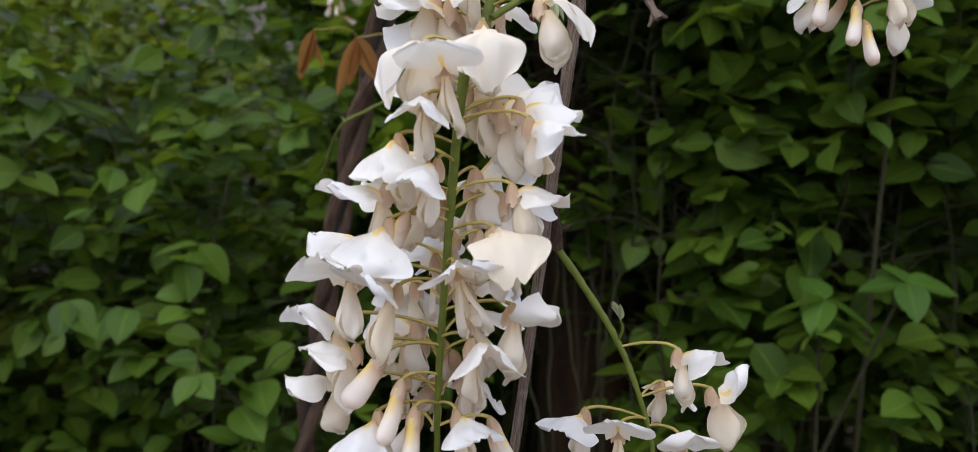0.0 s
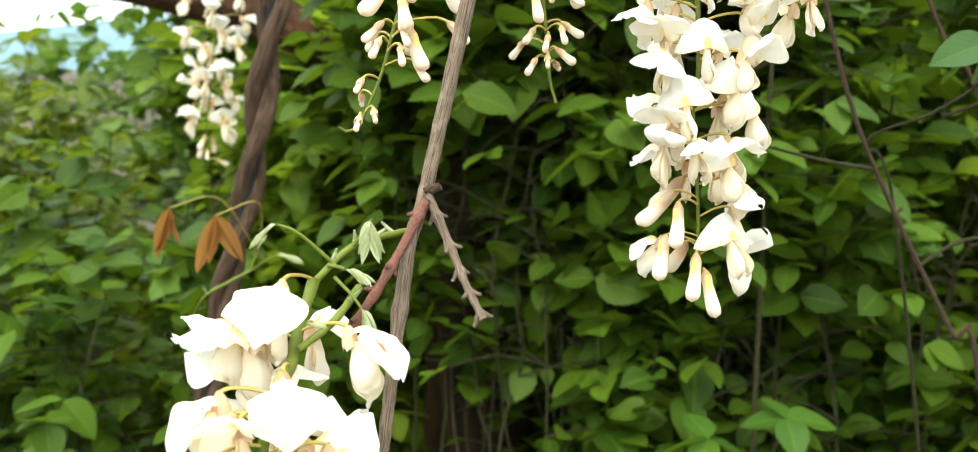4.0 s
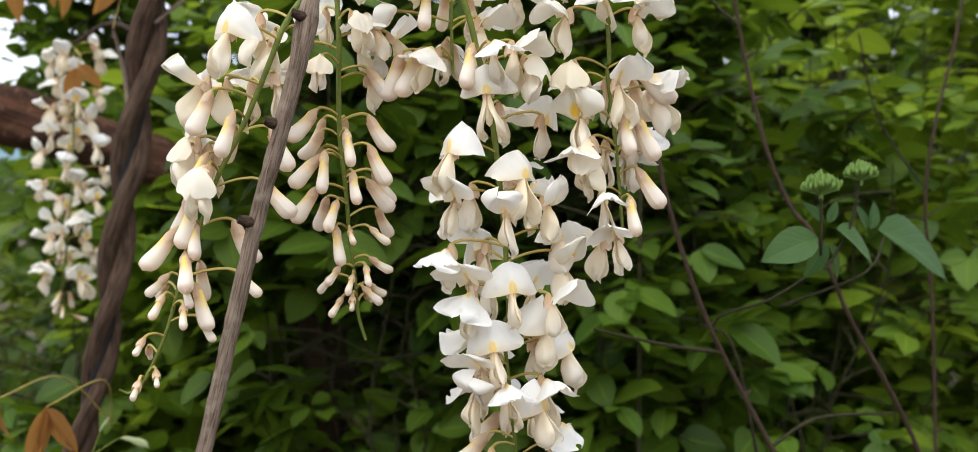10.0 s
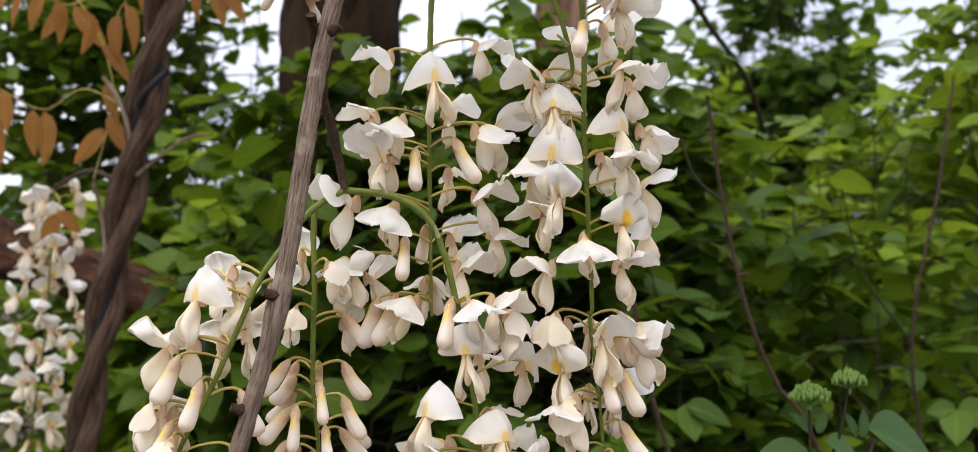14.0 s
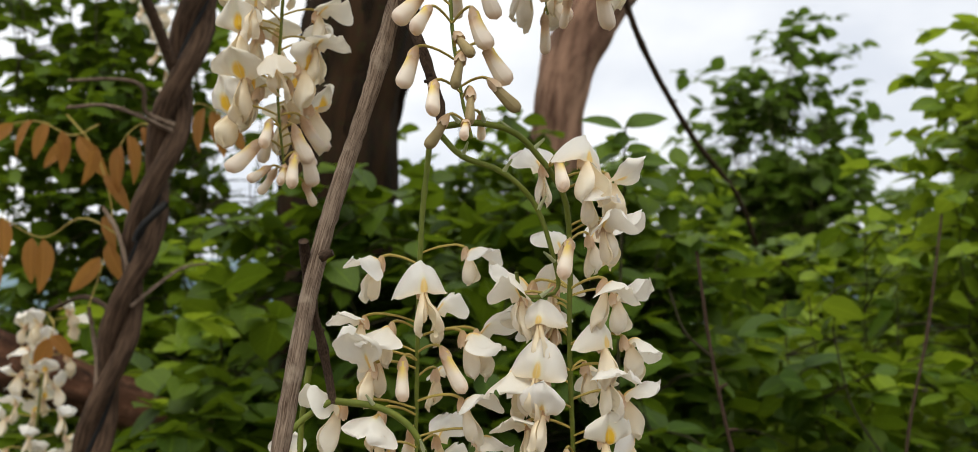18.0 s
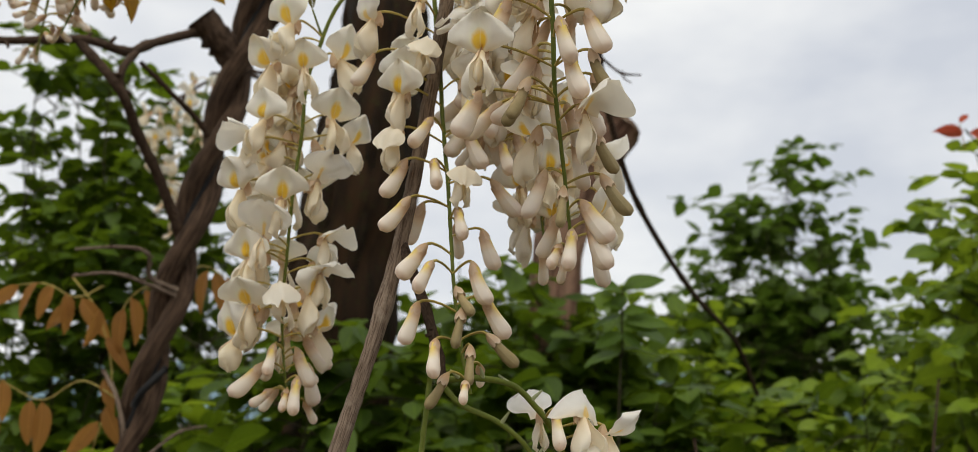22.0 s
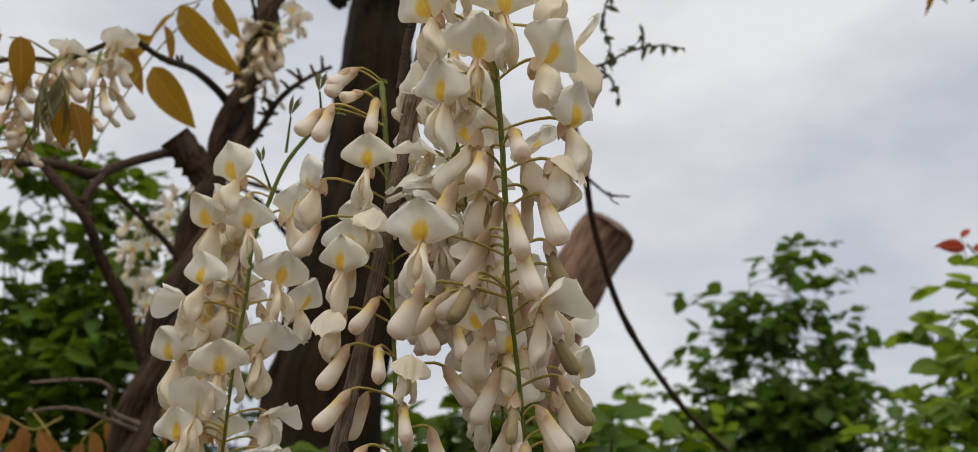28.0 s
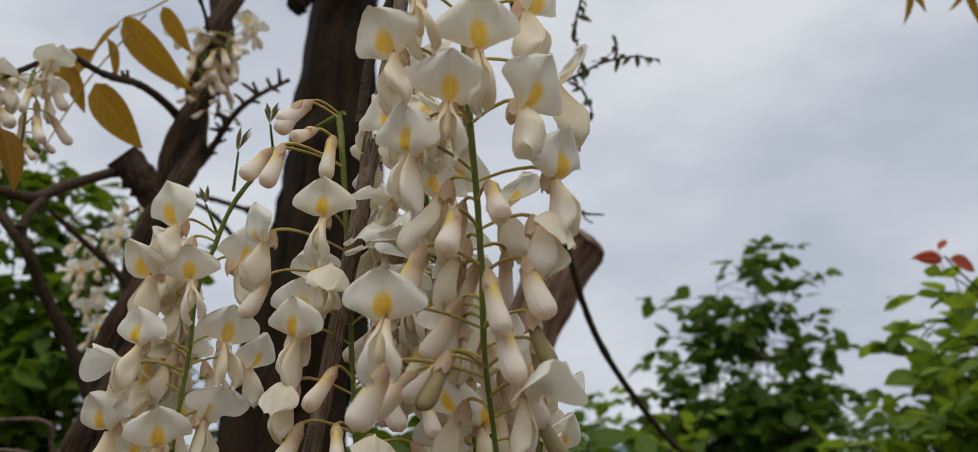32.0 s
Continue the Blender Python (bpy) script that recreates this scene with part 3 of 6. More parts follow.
ARCHED = [arch_form(k, 0.0250 + 0.0008 * (k % 3), 0.0105 + 0.0012 * (k % 4)) for k in range(7)]
HOODS = [hood_form(k, 0.0238 + 0.0012 * (k % 3), 0.0215) for k in range(5)]
LOBED = [lobed_form(k, 0.0266 + 0.0014 * (k % 3), 0.0190 + 0.0011 * (k % 4), radians(r), f) for k, (r, f) in enumerate(((-10, 0.62), (6, 0.85), (24, 0.95), (-22, 0.48), (14, 0.66), (38, 0.75), (-2, 0.95), (30, 0.50), (-32, 0.60), (18, 1.05), (48, 0.60)))]
CAPS = [hood_form(k + 7, 0.0165 + 0.0010 * (k % 3), 0.0170, 0.36) for k in range(4)]
SIDE_WINGS = [[wing_form(k, s, 0.0176 + 0.0008 * k, 0.0072 + 0.0004 * (k % 3)) for k in range(6)] for s in (-1, 1)]
KEELS = [keel_form(k, 0.0145, 0.0046) for k in range(2)]
BUDS = [bud_form(k, 0.0208 + 0.0008 * (k % 3), 0.0088 + 0.0004 * (k % 2)) for k in range(5)]
SMALL_BUDS = [bud_form(k + 9, 0.0135, 0.0052) for k in range(3)]
TINY_BUDS = [bud_form(k + 19, 0.0085, 0.0038) for k in range(2)]
CALYXES = [calyx_form(k, 0.0047) for k in range(4)]
SMALL_CALYXES = [calyx_form(k, 0.0036) for k in range(2)]
for me in BANNERS + ARCHED + LOBED:
    me.materials.append(PALE_BANNER)
for me in UPRIGHT:
    me.materials.append(BANNER)
for me in SIDE_WINGS[0] + SIDE_WINGS[1] + KEELS + HOODS + CAPS:
    me.materials.append(WING)
for me in BUDS + SMALL_BUDS + TINY_BUDS:
    me.materials.append(BUD)
for me in CALYXES + SMALL_CALYXES:
    me.materials.append(CALYX)
DARK_BUDS = [bud_form(k + 30, 0.0185, 0.0064) for k in range(2)]
for me in DARK_BUDS:
    me.materials.append(DARK_BUD)
QUARTER = math.pi / 2


def flower(raceme, root, azimuth, reach, kind, rnd, size=1.0, nod=0.0):
    """One flower or bud of a raceme. root: where its pedicel leaves the stalk; azimuth: the way it faces; reach: metres out."""
    az = radians(azimuth)
    out = Vector((math.cos(az), math.sin(az), 0))
    at = root + out * reach + Vector((0, 0, rnd.uniform(-0.001, 0.001)))
    base = Vector(raceme.location)
    small = kind in "ST"
    droop = rnd.uniform(14, 42) if kind in "BDST" else rnd.uniform(-8, 16) - nod
    if kind in "ST":
        droop += 20
    face = az
    if kind in "OHWUAL" and math.sin(az) < 0.25:
        # open flowers turn towards the light in front of the vine
        face += (0.45 if kind == "U" else 0.40 if kind == "L" else 0.25) * ((-QUARTER - az + math.pi) % (2 * math.pi) - math.pi)
    turn = Matrix.Rotation(face - QUARTER + rnd.uniform(-0.35, 0.35), 4, "Z") @ Matrix.Rotation(radians(droop), 4, "X") @ Matrix.Rotation(rnd.uniform(-0.22, 0.22), 4, "Y")
    if kind in "BD" and size > 1.04:
        size *= 0.87
    m = Matrix.Translation(at - base) @ turn @ Matrix.Scale(size * rnd.uniform(0.88, 1.03), 4)
    fl = part("flower", rnd.choice(SMALL_CALYXES if small else CALYXES), None, raceme, "", m)
    if kind in "OHWUAL":
        form = rnd.choice({"O": BANNERS, "U": UPRIGHT, "A": ARCHED, "L": LOBED, "H": CAPS, "W": HOODS}[kind])
        part("banner", form, None, fl)
        k = rnd.randrange(6)
        slim = Matrix.Diagonal((0.84, 0.84, 0.94, 1)) if kind == "L" else Matrix()
        for s in (0, 1):
            part("wing", SIDE_WINGS[s][(k + s) % 6], None, fl, "", Matrix.Rotation((1 - 2 * s) * rnd.uniform(-0.10, 0.07), 4, "Y") @ slim)
        part("keel", rnd.choice(KEELS), None, fl, "", slim)
    else:
        part("bud", rnd.choice({"B": BUDS, "D": DARK_BUDS, "S": SMALL_BUDS, "T": TINY_BUDS}[kind]), None, fl, "olive-brown bud" if kind == "D" else "")
    # the pedicel arches from the stalk to the calyx
    inv = m.inverted()
    top = m @ Vector((0, 0, 0.0034 if not small else 0.0026))
    a, b = root - base, top
    arch = Vector((0, 0, 0.05 * reach + 0.0008))
    part("pedicel", mesh_of("pedicel", *tube_data([inv @ p for p in curve_points([a, a.lerp(b, 0.4) + arch, a.lerp(b, 0.8) + arch, b], 0.004)], lambda s: (0.00055 + 0.00022 * s) / size, 5)), PEDICEL, fl)
    return fl


def torn_spot(fl, at):
    """A torn brown patch on the banner of one flower."""
    banner = [c for c in fl.children if c.name.startswith("banner")][0]
    v = banner.data.vertices[at]
    x = v.normal.orthogonal().normalized()
    y = v.normal.cross(x)

    def fn(u, w):
        a, r = 2 * math.pi * u, 0.0022 * w * (1 + 0.3 * math.sin(6.28 * u * 3 + 1))
        return v.co + v.normal * (0.0005 - 0.0002 * w) + x * r * math.cos(a) * 1.3 + y * r * math.sin(a) * 0.7
    part("torn_spot", sheet("torn_spot", fn, 14, 3), SPOT, banner, "torn brown spot")


def raceme(name, axis, flowers, label, thick=0.0013, seed=1, behind=0.5, size=1.0, nod=0.0, hoods=0.0, upright=0.0, arched=0.0, lobed=0.0, spots=(), bare=16):
    rnd = random.Random(seed)
    at = Vector(axis[0])
    r = thing(name, at, label, "flower cluster", "hanging white racemes")
    path = curve_points(axis, 0.003)
    part("stalk", rooted(mesh_of("stalk", *tube_data(path, lambda s: thick * (1 - 0.50 * s), 8, 0.26, 260)), at), RACHIS, r, "green flower stalk")
    lengths = [0.0]
    for a, b in zip(path, path[1:]):
        lengths.append(lengths[-1] + (b - a).length)
    for drop, azimuth, reach, kind in flowers:
        i = min(range(len(path)), key=lambda j: abs(lengths[j] - drop * 0.001))
        if kind == "O" and rnd.random() < hoods:
            kind = "W"
        elif kind == "O" and rnd.random() < upright or kind == "H" and rnd.random() < upright - 0.3:
            kind = "U"
        elif kind == "O" and rnd.random() < arched:
            kind = "A"
        elif kind in "OH" and rnd.random() < lobed - (0.3 if kind == "H" else 0.0):
            kind = "L"
        fl = flower(r, path[i], azimuth, reach * 0.001, kind, rnd, size, nod)
        if drop in spots:
            torn_spot(fl, 21 * 9 + 13)
        # the far side of the stalk is as full as the near side
        if rnd.random() < behind and kind not in "T" and drop > bare:
            j = min(len(path) - 1, max(0, i + rnd.randint(-2, 2)))
            flower(r, path[j], 90 + rnd.uniform(-70, 70), rnd.uniform(0.009, 0.018), ("U" if upright > 0.5 else "L" if lobed > 0.5 else "O") if kind in "OHWUAL" else ("B" if kind == "D" else kind), rnd, size, nod)
    return r


def wild_raceme(axis, count, label, seed, tip_buds=0.25, size=1.0, wide=1.0):
    """A raceme with flowers set spirally, open above and in bud below."""
    rnd = random.Random(seed)
    at = Vector(axis[0])
    r = thing("wisteria_raceme", at, label, "flower cluster", "hanging white racemes")
    path = curve_points(axis, 0.004)
    part("stalk", rooted(mesh_of("stalk", *tube_data(path, lambda s: 0.0015 * (1 - 0.5 * s), 6)), at), RACHIS, r, "green flower stalk")
    for i in range(count):
        s = (i + 0.5) / count
        kind = rnd.choice("OLUL") if s < 1 - tip_buds else ("B" if s < 1 - tip_buds * 0.4 else "S")
        flower(r, path[min(len(path) - 1, int((s + rnd.uniform(-0.02, 0.02)) * (len(path) - 1)))], i * 137.5 + rnd.uniform(-55, 55), wide * rnd.uniform(0.008, 0.025) * (1.2 - 0.5 * s), kind, rnd, size)
    return r


# ---- leaves and shrubs ----
def leaf_form(length, width, fold=0.25, droop=0.25, nu=4, nv=6, point=1.0):
    def fn(u, v):
        x = 2 * u - 1
        w = width * 0.5 * (math.sin(math.pi * v ** 0.8) ** 0.8) * (1 - 0.12 * point * v) if 0 < v < 1 else 0.0
        return (w * x, length * v * (1 - 0.12 * droop * v), -droop * length * v * v * 0.6 + fold * abs(x) * w + 0.012 * length * math.sin(9 * v) * abs(x))
    return sheet("leaf", fn, nu, nv)


def scatter(name, template, mats, mat, parent=None, label=""):
    """Many small leaves in one mesh: a copy of the template at every matrix."""
    k = len(template.vertices)
    base = np.zeros(k * 3)
    template.vertices.foreach_get("co", base)
    base = base.reshape(-1, 3)
    faces = [tuple(p.vertices) for p in template.polygons]
    fa = np.array(faces)
    uv = np.zeros(len(template.loops) * 2, dtype=np.float32)
    template.uv_layers[0].data.foreach_get("uv", uv)
    M = np.array([[list(row) for row in m] for m in mats]) if not isinstance(mats, np.ndarray) else mats
    pts = np.einsum("mij,kj->mki", M[:, :3, :3], base) + M[:, None, :3, 3]
    n = len(M)
    me = bpy.data.meshes.new(name)
    me.vertices.add(n * k)
    me.vertices.foreach_set("co", pts.reshape(-1))
    q = fa.shape[1]
    loops = (fa[None] + (np.arange(n) * k)[:, None, None]).reshape(-1)
    me.loops.add(len(loops))
    me.loops.foreach_set("vertex_index", loops.astype(np.int32))
    me.polygons.add(n * len(fa))
    me.polygons.foreach_set("loop_start", (np.arange(n * len(fa)) * q).astype(np.int32))
    layer = me.uv_layers.new(name="UVMap")
    layer.data.foreach_set("uv", np.tile(uv, n))
    me.polygons.foreach_set("use_smooth", np.ones(n * len(fa), dtype=bool))
    me.update(calc_edges=True)
    return link_mesh(name, me, mat, parent, label)


BIG_LEAF = leaf_form(1.0, 0.74, 0.20, 0.26, 4, 6)
FAR_LEAF = leaf_form(1.0, 0.74, 0.20, 0.26, 2, 5)


def leaf_matrix(at, heading, pitch, roll, size):
    return Matrix.Translation(at) @ Matrix.Rotation(heading, 4, "Z") @ Matrix.Rotation(pitch, 4, "X") @ Matrix.Rotation(roll, 4, "Y") @ Matrix.Scale(size, 4)


def twig_leaves(rnd, path, size, gap, out):
    """Opposite pairs of leaves along a twig, and one at its end."""
    run = gap * rnd.random()
    turn = rnd.uniform(0, 3)
    for a, b in zip(path, path[1:]):
        run += (b - a).length
        if run > gap:
            run = 0.0
            turn += rnd.uniform(0.9, 2.1)
            for side in (0, math.pi):
                out.append(leaf_matrix(b, turn + side + rnd.uniform(-0.9, 0.9), rnd.gauss(-0.10, 0.36), rnd.gauss(0, 0.42), size * rnd.uniform(0.42, 1.25)))
    d = path[-1] - path[-2]
    for side in (-0.6, 0.5):
        out.append(leaf_matrix(path[-1], math.atan2(-d.x, d.y) + side, rnd.gauss(-0.1, 0.4), rnd.gauss(0, 0.4), size * rnd.uniform(0.5, 1.0)))


def shrub(name, at, height, spread, stems, twigs, leaf, gap, label, category, seed, mat=None, template=None, lean=(0, 0), near=0, low=0.15, arch=0.3, taper=0.25, twig=0.24, open_air=0.10):
    """Stems from the ground that fork into leafy twigs; the leaves stand in clumps with open gaps between them."""
    rnd = random.Random(seed)
    at = Vector(at)
    ob = thing(name, at, label, category, "shrubs")
    leaves = []
    for i in range(stems):
        ang = 2.4 * i + rnd.uniform(-0.4, 0.4)
        far = spread * math.sqrt((i + 0.3) / stems)
        h = height * rnd.uniform(0.88, 1.0) * (1 - taper * (far / spread) ** 2)
        tip = Vector((math.cos(ang) * far + lean[0], math.sin(ang) * far + lean[1], h))
        root = Vector((math.cos(ang) * spread * 0.2, math.sin(ang) * spread * 0.2, -0.04))
        mid = root.lerp(tip, 0.5) + Vector((rnd.uniform(-0.25, 0.25) * spread, rnd.uniform(-0.25, 0.25) * spread, 0.05 * h))
        path = curve_points([root, mid, tip], 0.04)
        bend = Vector((seed * 0.37 + 5.3 * i, 2.1 * i, 0))
        for p in path:
            p += 0.055 * min(1.0, p.z / 0.8) * noise.noise_vector(Vector((0, 0, p.z * 3.2)) + bend)
            p += 0.010 * noise.noise_vector(Vector((0, 0, p.z * 14)) + bend)
        parts = [(path, 0.0010 + 0.0014 * height)]
        for k in range(twigs):
            s = low + (1 - low) * ((k + rnd.random()) / twigs) ** 0.8
            p = path[int(s * (len(path) - 1))]
            a, ln = rnd.uniform(0, 2 * math.pi), twig * rnd.uniform(0.35, 1.0) * (1.1 - 0.45 * s)
            q = p + Vector((math.cos(a) * ln, math.sin(a) * ln, ln * rnd.uniform(-arch, 0.55)))
            tw = curve_points([p, p.lerp(q, 0.5) + Vector((0, 0, 0.1 * ln)), q], max(0.02, gap * 0.7))
            if k % 2 == 0:
                parts.append((tw, 0.0014 + 0.0003 * height))
            twig_leaves(rnd, tw, leaf, gap, leaves)
        twig_leaves(rnd, path[int(len(path) * max(0.4, low)):], leaf, gap, leaves)
        wood = ([], [], [])
        for p, r in parts:
            v, f, u = tube_data(p, lambda s: r * (1 - 0.75 * s), 5)
            o = len(wood[0])
            wood[0].extend(v), wood[1].extend([tuple(x + o for x in y) for y in f]), wood[2].extend(u)
        part("stem", mesh_of("stem", *wood), STEM, ob, "thin brown forking stem")
    drift = Vector((seed * 1.7, seed * 0.9, 0))
    leaves = [m for m in leaves if noise.noise(m.translation * (0.34 / twig) * 4.2 + drift) > -open_air]
    leaves.sort(key=lambda m: m.translation.y - 0.3 * m.translation.z)
    for m in leaves[:near]:
        part("leaf", BIG_SINGLE, None, ob, "", m)
    if leaves[near:]:
        tagged(scatter("foliage", template or FAR_LEAF, leaves[near:], mat or SHRUB, ob, ""), kind="stuff")
    return ob


BIG_SINGLE = leaf_form(1.0, 0.74, 0.20, 0.26, 6, 8)
BIG_SINGLE.materials.append(SHRUB_ONE)


# ---- the ground and the distance ----
def ground_sheet():
    verts, faces = [], []
    n, reach = 60, 900.0
    for j in range(n + 1):
        for i in range(n + 1):
            x, y = (2 * i / n - 1), (2 * j / n - 1)
            x, y = math.copysign(abs(x) ** 4, x) * reach, math.copysign(abs(y) ** 4, y) * reach
            verts.append((x, y, 0.06 * noise.noise(Vector((x, y, 0)) * 1.3) if abs(x) + abs(y) < 40 else 0.0))
    for j in range(n):
        for i in range(n):
            a = j * (n + 1) + i
            faces.append((a, a + 1, a + n + 2, a + n + 1))
    return mesh_of("ground", verts, faces)


tagged(link_mesh("ground", ground_sheet(), SOIL), "dark earth with leaf litter under the shrubs", "ground", kind="structure")


def hill(x0, x1, y, height, seed):
    n = 60
    verts, faces = [], []
    for i in range(n + 1):
        s = i / n
        h = height * (0.45 + 0.55 * math.sin(math.pi * s)) * (0.8 + 0.35 * noise.noise(Vector((s * 4, seed, 0))))
        for k, (dy, f) in enumerate(((-160, 0.0), (-90, 0.55), (0, 1.0), (120, 0.0))):
            verts.append((x0 + (x1 - x0) * s, y + dy, h * f - (2 if f == 0 else 0)))
    for i in range(n):
        for k in range(3):
            a = i * 4 + k
            faces.append((a, a + 4, a + 5, a + 1))
    return mesh_of("hill", verts, faces)


tagged(link_mesh("backdrop", hill(-300, 700, 700, 62, 3), HILL), "hills far behind the shrubs, blue-green haze painted into their colour", "hill", kind="structure")

# ---- the old vine stock: trunk, sawn stub, log and twisted stems ----
trunk = thing("old_tree", (0.19, 1.58, 0), "thick dark brown bark-covered old trunk behind the blossom", "tree trunk")
part("trunk", rooted(mesh_of("trunk", *tube_data(curve_points([(0.20, 1.58, -0.05), (0.18, 1.58, 0.6), (0.16, 1.58, 1.3), (0.170, 1.58, 1.86), (0.190, 1.58, 2.0), (0.222, 1.58, 2.25), (0.226, 1.58, 2.52), (0.25, 1.6, 2.9), (0.29, 1.62, 3.3)], 0.02), lambda s: 0.092 - 0.010 * s - 0.030 * min(1.0, max(0.0, (s - 0.64) / 0.13)), 30, 0.20, 14)), (0.19, 1.58, 0)), TRUNK_BARK, trunk)

rnd = random.Random(5)
for k in range(26):
    a, z0 = rnd.uniform(math.pi, 2 * math.pi), rnd.uniform(1.2, 2.3)
    ridge = []
    for i in range(9):
        z = z0 + 0.035 * i
        cx = 0.160 + 0.010 * max(0, z - 1.3) / 0.56 if z < 1.86 else (0.170 + 0.133 * (z - 1.86) if z < 2.25 else 0.224)
        r = 0.080 if z < 2.12 else max(0.050, 0.080 - 0.085 * (z - 2.12))
        b = a + 0.10 * math.sin(9 * z + k)
        ridge.append((cx + r * math.cos(b), 1.58 + r * math.sin(b), z))
    part("bark_ridge", rooted(mesh_of("bark_ridge", *tube_data(curve_points(ridge, 0.012), lambda s: 0.003 + 0.008 * math.sin(math.pi * s), 7, 0.45, 60)), (0.19, 1.58, 0)), TRUNK_BARK, trunk)

stub = thing("sawn_branch_stub", (0.50, 1.66, 0), "pinkish-brown sawn-off stub with a weathered cut end", "tree stump")
stub_path = curve_points([(0.46, 1.67, -0.05), (0.49, 1.67, 0.9), (0.525, 1.66, 1.6), (0.533, 1.65, 1.90), (0.548, 1.65, 2.02), (0.582, 1.65, 2.12), (0.640, 1.64, 2.215)], 0.015)
part("trunk", rooted(mesh_of("trunk", *tube_data(stub_path, lambda s: 0.040 + 0.012 * max(0, s - 0.8) / 0.2, 24, 0.16, 18)), (0.50, 1.66, 0)), STUB_BARK, stub)
d = (stub_path[-1] - stub_path[-2]).normalized()
part("cut_end", rooted(mesh_of("cut_end", *tube_data([stub_path[-1] - d * 0.002, stub_path[-1] + d * 0.005, stub_path[-1] + d * 0.009], lambda s: 0.050 * (1 - 0.06 * s), 22, 0.08, 60)), (0.50, 1.66, 0)), CUT_WOOD, stub, "dark weathered sawn face")

log = thing("leaning_log", (-0.6, 1.6, 1.0), "reddish-brown fallen log resting against the trunk", "log")
part("log", rooted(mesh_of("log", *tube_data(curve_points([(-0.843, 1.6, 1.712), (-0.604, 1.6, 1.651), (-0.437, 1.6, 1.602), (-0.273, 1.6, 1.551), (-0.102, 1.6, 1.488), (-0.019, 1.6, 1.456), (0.16, 1.58, 1.38)], 0.015), lambda s: 0.052 - 0.020 * s, 24, 0.22, 20)), (-0.6, 1.6, 1.0)), LOG_BARK, log)
prop = [(-0.813, 1.6, 1.692), (-0.863, 1.61, 0.9), (-0.903, 1.62, -0.05)]
part("prop", rooted(tube("prop", prop, 0.03, 0.045, 0.03, 14, 0.15, 20), (-0.6, 1.6, 1.0)), LOG_BARK, log)

vine = thing("twisted_vine", (-0.25, 1.1, 0), "two dark brown woody vine stems twisted round each other", "vine")
core = curve_points([(-0.34, 1.12, -0.05), (-0.24, 1.1, 0.7), (-0.168, 1.1, 1.12), (-0.122, 1.1, 1.301), (-0.096, 1.1, 1.445), (-0.067, 1.1, 1.60), (-0.033, 1.1, 1.781), (-0.004, 1.1, 1.931), (0.023, 1.1, 2.058), (0.046, 1.1, 2.17), (0.067, 1.1, 2.302), (0.10, 1.12, 2.7)], 0.008)
def strand_r(s):
    return 0.0080 + 0.0030 * min(1.0, max(0.0, (s - 0.45) / 0.25))


for k in (0, 1):
    strand = [p + Vector((math.cos(30.5 * p.z + k * math.pi + 1.237), math.sin(30.5 * p.z + k * math.pi + 1.237), 0)) * 0.97 * strand_r(i / (len(core) - 1)) for i, p in enumerate(core)]
    part("stem", rooted(mesh_of("stem", *tube_data(strand, strand_r, 16, 0.16, 60)), (-0.25, 1.1, 0)), VINE_BARK, vine)
cord = [p + Vector((math.cos(30.5 * p.z + 1.237 + QUARTER), math.sin(30.5 * p.z + 1.237 + QUARTER), 0)) * 0.55 * strand_r(i / (len(core) - 1)) for i, p in enumerate(core)]
part("cord", rooted(mesh_of("cord", *tube_data(cord, lambda s: 0.0034, 8, 0.15, 120)), (-0.25, 1.1, 0)), BLACK, vine, "thin black cord wound along the groove")


def limb(points, r0, r1, label, name="branch", mat=None, seed=0, group="bare branches", spurs=0, sides=10, spur=2.6):
    at = Vector(points[0])
    b = thing(name, at, label, "branch", group)
    rnd = random.Random(seed)
    path = curve_points(points, 0.005)
    knots = [(rnd.random(), 0.012, rnd.uniform(0.15, 0.4)) for _ in range(6)]
    part("wood", rooted(mesh_of("wood", *tube_data(path, lambda s: r0 + (r1 - r0) * s, sides, 0.16, 160, knots)), at), mat or TWIG_BARK, b)
    for i in range(spurs):
        p = path[int(rnd.uniform(0.1, 0.97) * (len(path) - 1))]
        q = p + Vector((rnd.uniform(-1, 1), rnd.uniform(-0.5, 0.5), rnd.uniform(-0.3, 1))).normalized() * rnd.uniform(spur * 0.45, spur) * r0
        part("spur", rooted(tube("spur", [p, p.lerp(q, 0.6) + Vector((0, 0, 0.2 * r0)), q], r0 * 0.5, r0 * 0.3, 0.002, 6, 0.3, 400), at), mat or TWIG_BARK, b)
    return b


# bare branches of the vine at the upper left
limb([(0.30, 1.55, 2.62), (0.22, 1.52, 2.60), (0.16, 1.5, 2.535), (0.145, 1.5, 2.512)], 0.012, 0.014, "short dark sawn-off trunk branch", "branch", TRUNK_BARK, 91)
sawn = limb([(0.030, 1.1, 2.058), (0.003, 1.09, 2.090), (-0.018, 1.08, 2.112)], 0.014, 0.0165, "short thick dark sawn-off vine limb", "vine_limb", seed=1)
limb([(0.040, 1.1, 2.15), (0.024, 1.08, 2.165), (0.004, 1.0, 2.153), (-0.013, 0.9, 2.118), (-0.024, 0.8, 2.090)], 0.0045, 0.0020, "thin dark vine branch reaching forward", seed=2, spurs=3)
